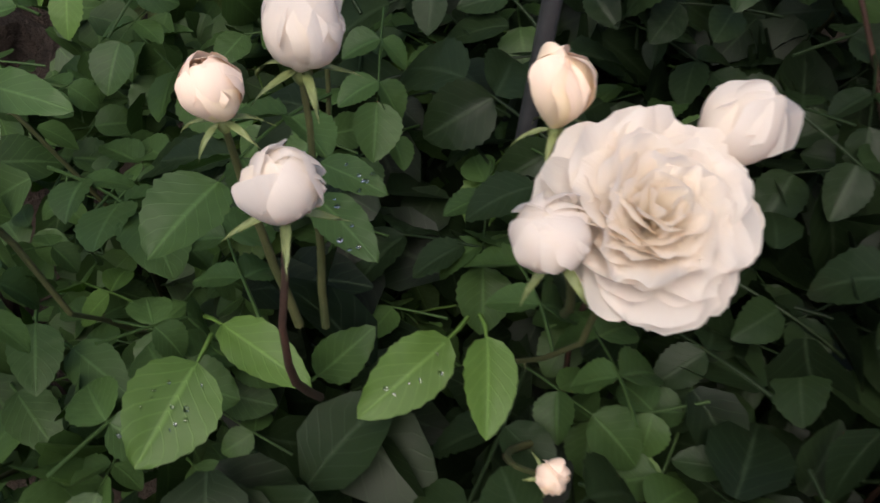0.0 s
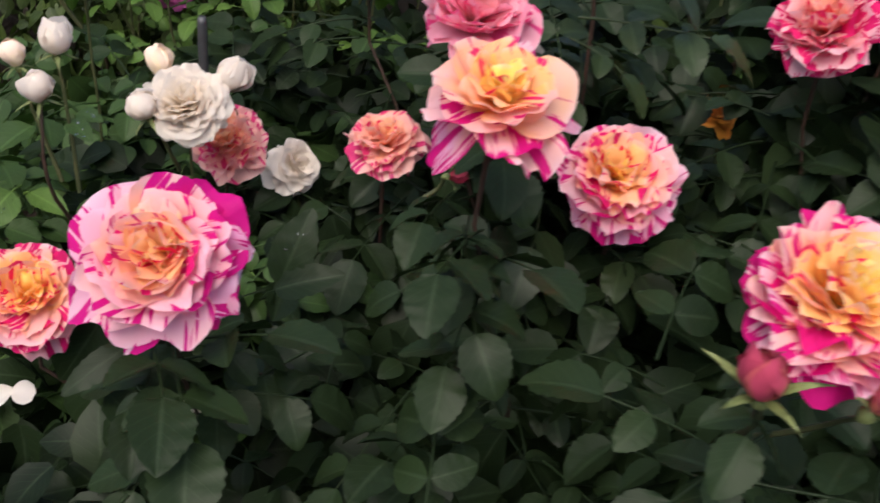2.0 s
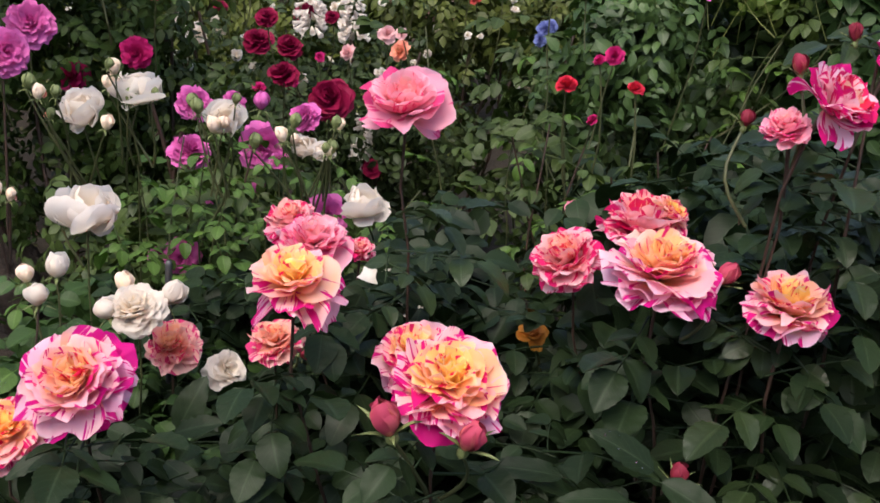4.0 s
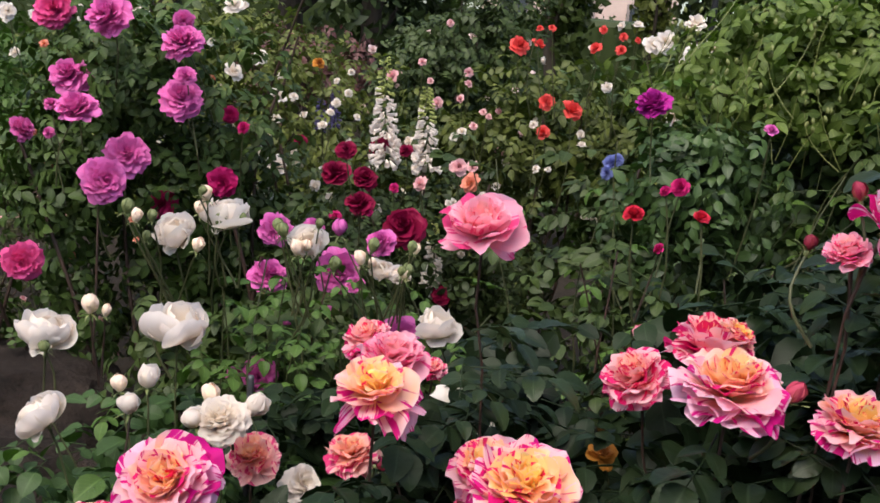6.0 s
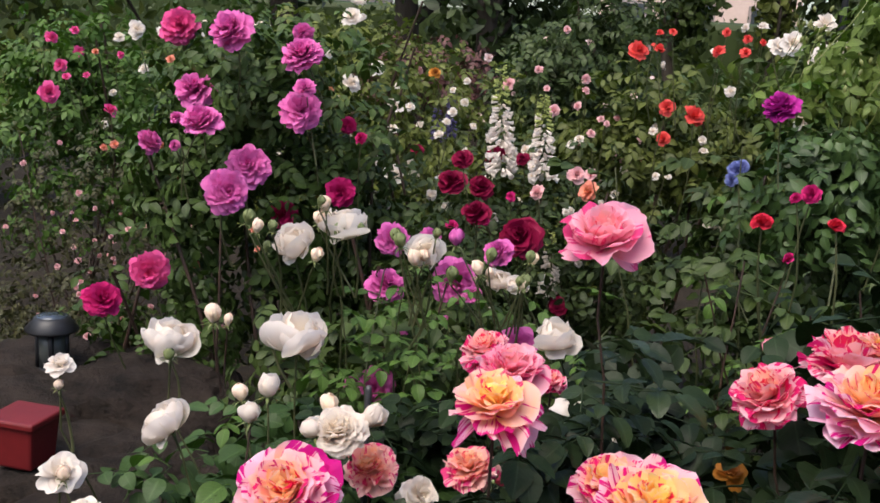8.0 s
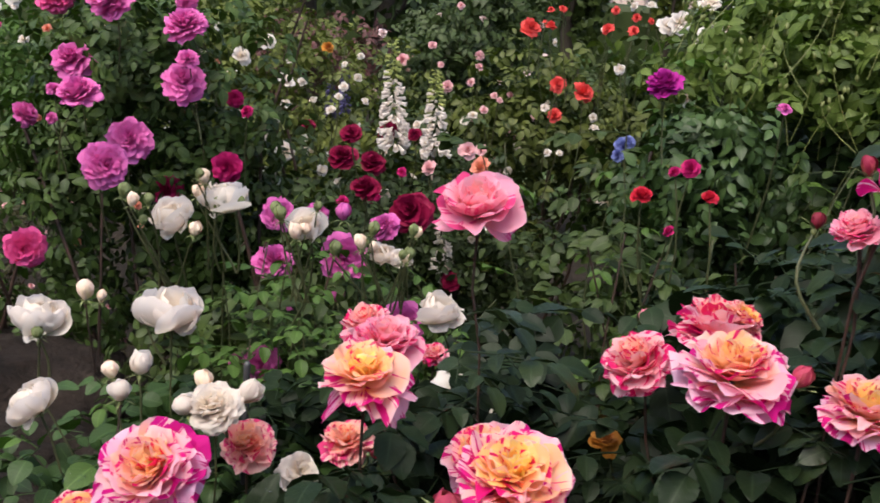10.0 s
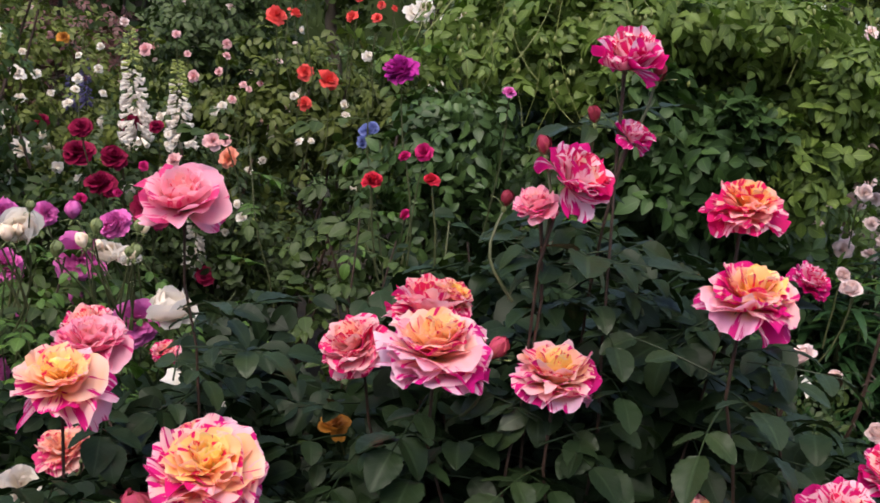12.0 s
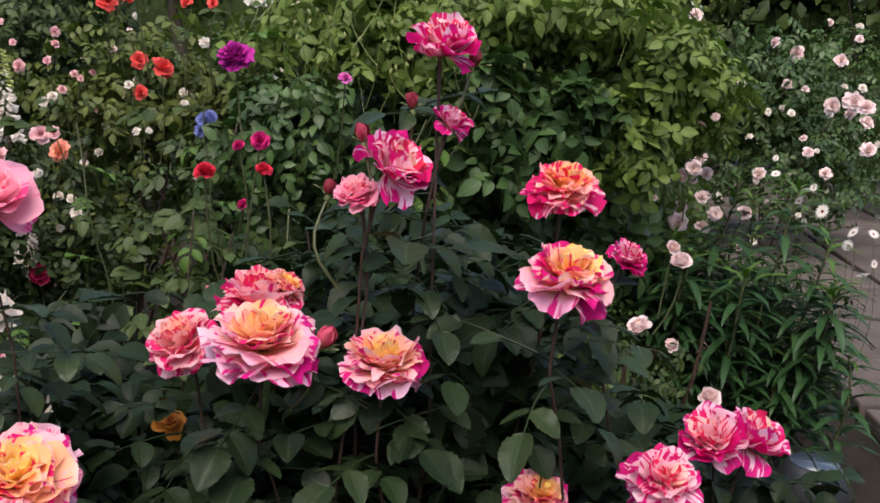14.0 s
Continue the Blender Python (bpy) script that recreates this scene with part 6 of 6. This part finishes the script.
# ---- lamps, stones, pot ----
def turned(profile, sides=28):
    """A closed turned solid from pairs of radius and height."""
    bm = bmesh.new()
    rings = []
    for r, z in profile:
        rings.append([bm.verts.new((r * math.cos(a * 6.28318 / sides), r * math.sin(a * 6.28318 / sides), z)) for a in range(sides)])
    for a, b in zip(rings, rings[1:]):
        for i in range(sides):
            bm.faces.new((a[i], a[(i + 1) % sides], b[(i + 1) % sides], b[i]))
    bm.faces.new(rings[0][::-1])
    bm.faces.new(rings[-1])
    return bm


def path_lamp(at, height, radius, seed):
    lamp = thing("path_lamp", at, "black solar garden lamp on a stake", "garden lamp", "solar garden lamps")
    h = height
    part("stake", solid("stake", turned([(0.008, -0.05), (0.011, 0.0), (0.011, h * 0.45), (0.02, h * 0.5)], 12), BLACK_METAL), lamp)
    part("housing", solid("housing", turned([(0.02, h * 0.48), (radius * 0.56, h * 0.50), (radius * 0.58, h * 0.53), (radius * 0.52, h * 0.545)]), BLACK_METAL), lamp)
    part("diffuser", solid("diffuser", turned([(radius * 0.50, h * 0.548), (radius * 0.52, h * 0.86)]), LAMP_GLASS), lamp)
    for k in range(4):
        c, s = math.cos(k * 1.571 + 0.5), math.sin(k * 1.571 + 0.5)
        part("rib", solid("rib", turned([(0.006, h * 0.54), (0.006, h * 0.88)], 8), BLACK_METAL), lamp, "", None, (c * radius * 0.54, s * radius * 0.54, 0))
    cap = part("cap", solid("cap", turned([(radius * 0.70, h * 0.86), (radius * 1.02, h * 0.865), (radius * 1.04, h * 0.885), (radius * 0.72, h * 0.965), (radius * 0.64, h * 0.985)]), BLACK_METAL), lamp)
    part("solar_panel", solid("solar_panel", turned([(radius * 0.60, h * 0.985), (radius * 0.60, h * 0.99)]), SOLAR), cap)


path_lamp((1.674, 0.742, 0.0), 0.48, 0.074, 1)
path_lamp((-0.875, 1.03, 0.33), 0.26, 0.055, 2)


def boulder(at, radii, seed, label):
    bm = bmesh.new()
    bmesh.ops.create_icosphere(bm, subdivisions=5, radius=1.0)
    for v in bm.verts:
        n = v.co.normalized()
        ridge = abs(noise.noise(n * 2.1 + Vector((0, 0, seed))))
        k = 1.04 + 0.20 * noise.noise(n * 1.3 + Vector((seed, 0, 0))) - 0.22 * max(0, 0.22 - ridge) * 3 + 0.10 * noise.noise(n * 4.3 + Vector((0, seed, 0))) - 0.10 * max(0, 0.12 - abs(noise.noise(n * 6.1 + Vector((seed, seed, 0))))) * 3 + 0.05 * noise.noise(n * 11) + 0.03 * noise.noise(n * 24)
        v.co = Vector((n.x * radii[0], n.y * radii[1], n.z * radii[2])) * k
        if v.co.z > radii[2] * 0.72:
            v.co.z = radii[2] * 0.72 + (v.co.z - radii[2] * 0.72) * 0.35
    m = solid("boulder", bm, STONE)
    ob = new("boulder", m)
    ob.location = at
    return tagged(ob, label, "boulder", "garden boulders")


boulder((-0.60, 0.74, 0.10), (0.40, 0.30, 0.42), 2.0, "large weathered brown-grey boulder in the bed")
boulder((-0.82, 1.08, 0.16), (0.46, 0.32, 0.40), 5.0, "flat-topped dark boulder behind another stone")
pot = thing("plant_pot", (-0.675, 0.66, 0.43), "dark red square plastic plant pot", "plant pot")
bm = rounded_slab(0.09, 0.09, 0.09, 0.006)
for v in bm.verts:
    k = 0.82 + 0.18 * (v.co.z / 0.09 + 0.5)
    v.co.x, v.co.y = v.co.x * k, v.co.y * k
part("pot_body", solid("pot_body", bm, RED_POT, False), pot, "", None, (0, 0, 0.045))
bm = rounded_slab(0.102, 0.102, 0.014, 0.004)
part("rim", solid("rim", bm, RED_POT, False), pot, "", None, (0, 0, 0.088))

# small-flowered ground cover
cover = shrub("ground_cover_rose", "twiggy ground-cover rose with tiny pale pink flowers", (-1.16, 1.72, 0.42), (0.60, 0.44, 0.48), 6000, 0.022, LEAF_TWIGGY, 36, "shrub", canes=14, thick=0.003)
blooms_on(cover, TINY_LEFT, "small", BLUSH_P, 660, up=0.5, stem=0.08)
scatter(cover, 46, (-1.12, 1.62, 0.50), (0.55, 0.40, 0.42), BLUSH_P, 0.017, 908)
left_pinks = shrub("rose_bush", "rose bush crowded with small pink blooms", (-1.75, 2.45, 0.80), (0.50, 0.40, 0.50), 2600, 0.05, LEAF_FRESH, 37)
blooms_on(left_pinks, LEFT_PINKS, "small", HOT_PINK_P, 680, up=0.5)

stake = thing("plant_stake", (0.07, 0.34, 0.0), "grey metal plant stake among the white roses", "stake")
part("tube", solid("tube", turned([(0.0045, -0.03), (0.0045, 0.785), (0.0035, 0.79)], 12), GREY_METAL), stake)

# ---- distance ----
def tree(name, at, height, crown_at, crown, leaves, size, mat, seed, thick, label):
    t = thing(name, at, label, "tree", "garden trees")
    rs = np.random.RandomState(seed)
    s = Sheet()
    pts = curve_points((0, 0, -0.1), (rs.normal(0, 0.15), 0, height), 0.06, rs, 10)
    s.tube(pts, thick * np.linspace(1.15, 0.5, 10), 12)
    part("trunk", s.mesh("trunk", BARK), t)
    for k in range(7):
        a = pts[4 + k % 5]
        b = np.asarray(crown_at) + np.asarray(crown) * rs.uniform(-0.7, 0.7, 3)
        s = Sheet()
        s.tube(curve_points(a, b, 0.1, rs, 8), thick * np.linspace(0.45, 0.08, 8), 8)
        part("limb", s.mesh("limb", BARK), t)
    p, w = lumpy(seed, leaves, crown_at, crown, 0.2, 16)
    tagged(part("crown", leaf_cloud(seed, p, w, size, 3, 3).mesh("crown", mat), t), kind="stuff")


tree("tree", (-1.55, 6.1, 0), 3.2, (0, 0, 2.9), (1.5, 1.2, 1.5), 6500, 0.11, LEAF_OLIVE, 51, 0.10, "garden tree with a dark trunk and drooping olive leaves")
tree("tree", (-0.75, 4.9, 0), 2.8, (0, 0.2, 2.0), (0.6, 0.5, 1.2), 3800, 0.08, LEAF_FAR, 52, 0.07, "dark narrow garden tree")
tree("tree", (-3.9, 9.5, 0), 4.4, (0, 0, 3.6), (1.7, 1.5, 1.9), 6000, 0.14, LEAF_FAR, 53, 0.16, "broad dark tree beyond the beds")
tree("tree", (4.2, 9.5, 0), 4.5, (0, 0, 3.4), (2.2, 1.8, 2.2), 7000, 0.15, LEAF_FAR, 54, 0.18, "broad dark tree beyond the path")
tree("tree", (6.8, 7.4, 0), 4.0, (0, 0, 2.8), (2.0, 1.8, 2.4), 7000, 0.14, LEAF_GREEN, 55, 0.16, "green tree beside the path")
tree("tree", (2.3, 10.5, 0), 3.4, (0, 0, 2.4), (1.05, 0.9, 1.4), 4500, 0.13, LEAF_FAR, 58, 0.10, "dark tree in front of the far houses")
tree("tree", (0.28, 11.2, 0), 3.0, (0, 0, 2.1), (0.42, 0.4, 1.2), 1500, 0.11, LEAF_GREEN, 59, 0.08, "green tree behind the white roses")
tree("tree", (1.22, 11.6, 0), 2.8, (0, 0, 2.2), (0.30, 0.3, 1.0), 1000, 0.11, LEAF_OLIVE, 61, 0.06, "slim pale green tree in front of the far house")
tree("tree", (3.1, 7.6, 0), 3.6, (0, 0, 2.3), (1.3, 1.0, 1.5), 4500, 0.12, LEAF_FAR, 57, 0.12, "dark tree behind the rose shrubs")
tree("tree", (5.1, 7.8, 0), 4.2, (0, 0, 2.7), (1.3, 1.1, 2.0), 9000, 0.16, LEAF_GREEN, 60, 0.13, "leafy green tree behind the pale pink roses")
tree("tree", (-6.0, 7.0, 0), 4.0, (0, 0, 2.6), (2.0, 1.8, 2.2), 6000, 0.14, LEAF_OLIVE, 56, 0.16, "green tree past the beds")
for k, (x, y, rx, rz) in enumerate(((-2.6, 4.6, 1.2, 0.62), (-1.2, 4.2, 0.8, 0.60), (0.2, 5.6, 1.2, 0.58), (2.0, 5.8, 1.2, 0.96), (-0.6, 6.6, 1.0, 0.6), (3.4, 5.6, 1.0, 1.0), (5.6, 6.0, 1.3, 0.9), (-4.4, 5.0, 1.3, 0.8), (1.8, 4.0, 0.9, 0.95), (3.0, 7.2, 1.4, 1.0))):
    shrub("shrub", "leafy green garden shrub among the roses", (x, y, rz * 0.9), (rx, 0.55, rz), int(2600 * rx), 0.065, (LEAF_HIP, LEAF_OLIVE)[k % 2], 800 + k, "shrub", "background shrubs")
shrub("barberry", "low reddish-brown leaved bush", (-0.95, 4.0, 0.95), (0.45, 0.3, 0.3), 1200, 0.05, rough_stuff("barberry_leaf", (0.05, 0.015, 0.015), (0.11, 0.035, 0.03), 20, 0.6), 830, "shrub")


def house(at, size, seed, label):
    h = thing("house", at, label, "house", "houses")
    x, y, z = size
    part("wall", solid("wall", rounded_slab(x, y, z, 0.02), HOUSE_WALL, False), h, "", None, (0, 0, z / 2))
    bm = bmesh.new()
    e = 0.35
    v = [bm.verts.new(c) for c in ((-x / 2 - e, -y / 2 - e, 0), (x / 2 + e, -y / 2 - e, 0), (x / 2 + e, y / 2 + e, 0), (-x / 2 - e, y / 2 + e, 0), (-x / 2 - e, 0, y * 0.4), (x / 2 + e, 0, y * 0.4))]
    for f in ((0, 1, 5, 4), (2, 3, 4, 5), (1, 2, 5), (3, 0, 4), (3, 2, 1, 0)):
        bm.faces.new([v[i] for i in f])
    part("roof", solid("roof", bm, HOUSE_ROOF, False), h, "", None, (0, 0, z + 0.01))
    for k in range(3):
        w = part("window", solid("window", rounded_slab(0.8, 0.08, 0.9, 0.02), HOUSE_ROOF, False), h, "", None, (-x / 3 + k * x / 3, -y / 2 - 0.02, z * 0.55))
        part("pane", solid("pane", rounded_slab(0.66, 0.04, 0.76, 0.01), WINDOW_M, False), w, "", None, (0, -0.04, 0))


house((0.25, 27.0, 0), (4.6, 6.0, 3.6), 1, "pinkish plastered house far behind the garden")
house((-14.5, 30.0, 0), (9.0, 7.0, 3.4), 2, "pale house far behind the trees")
pole = thing("support_pole", (0.869, 2.732, 0.0), "thin black metal plant support pole", "pole")
part("rod", solid("rod", turned([(0.011, 0.0), (0.011, 1.95), (0.006, 1.97)], 10), BLACK_METAL), pole)
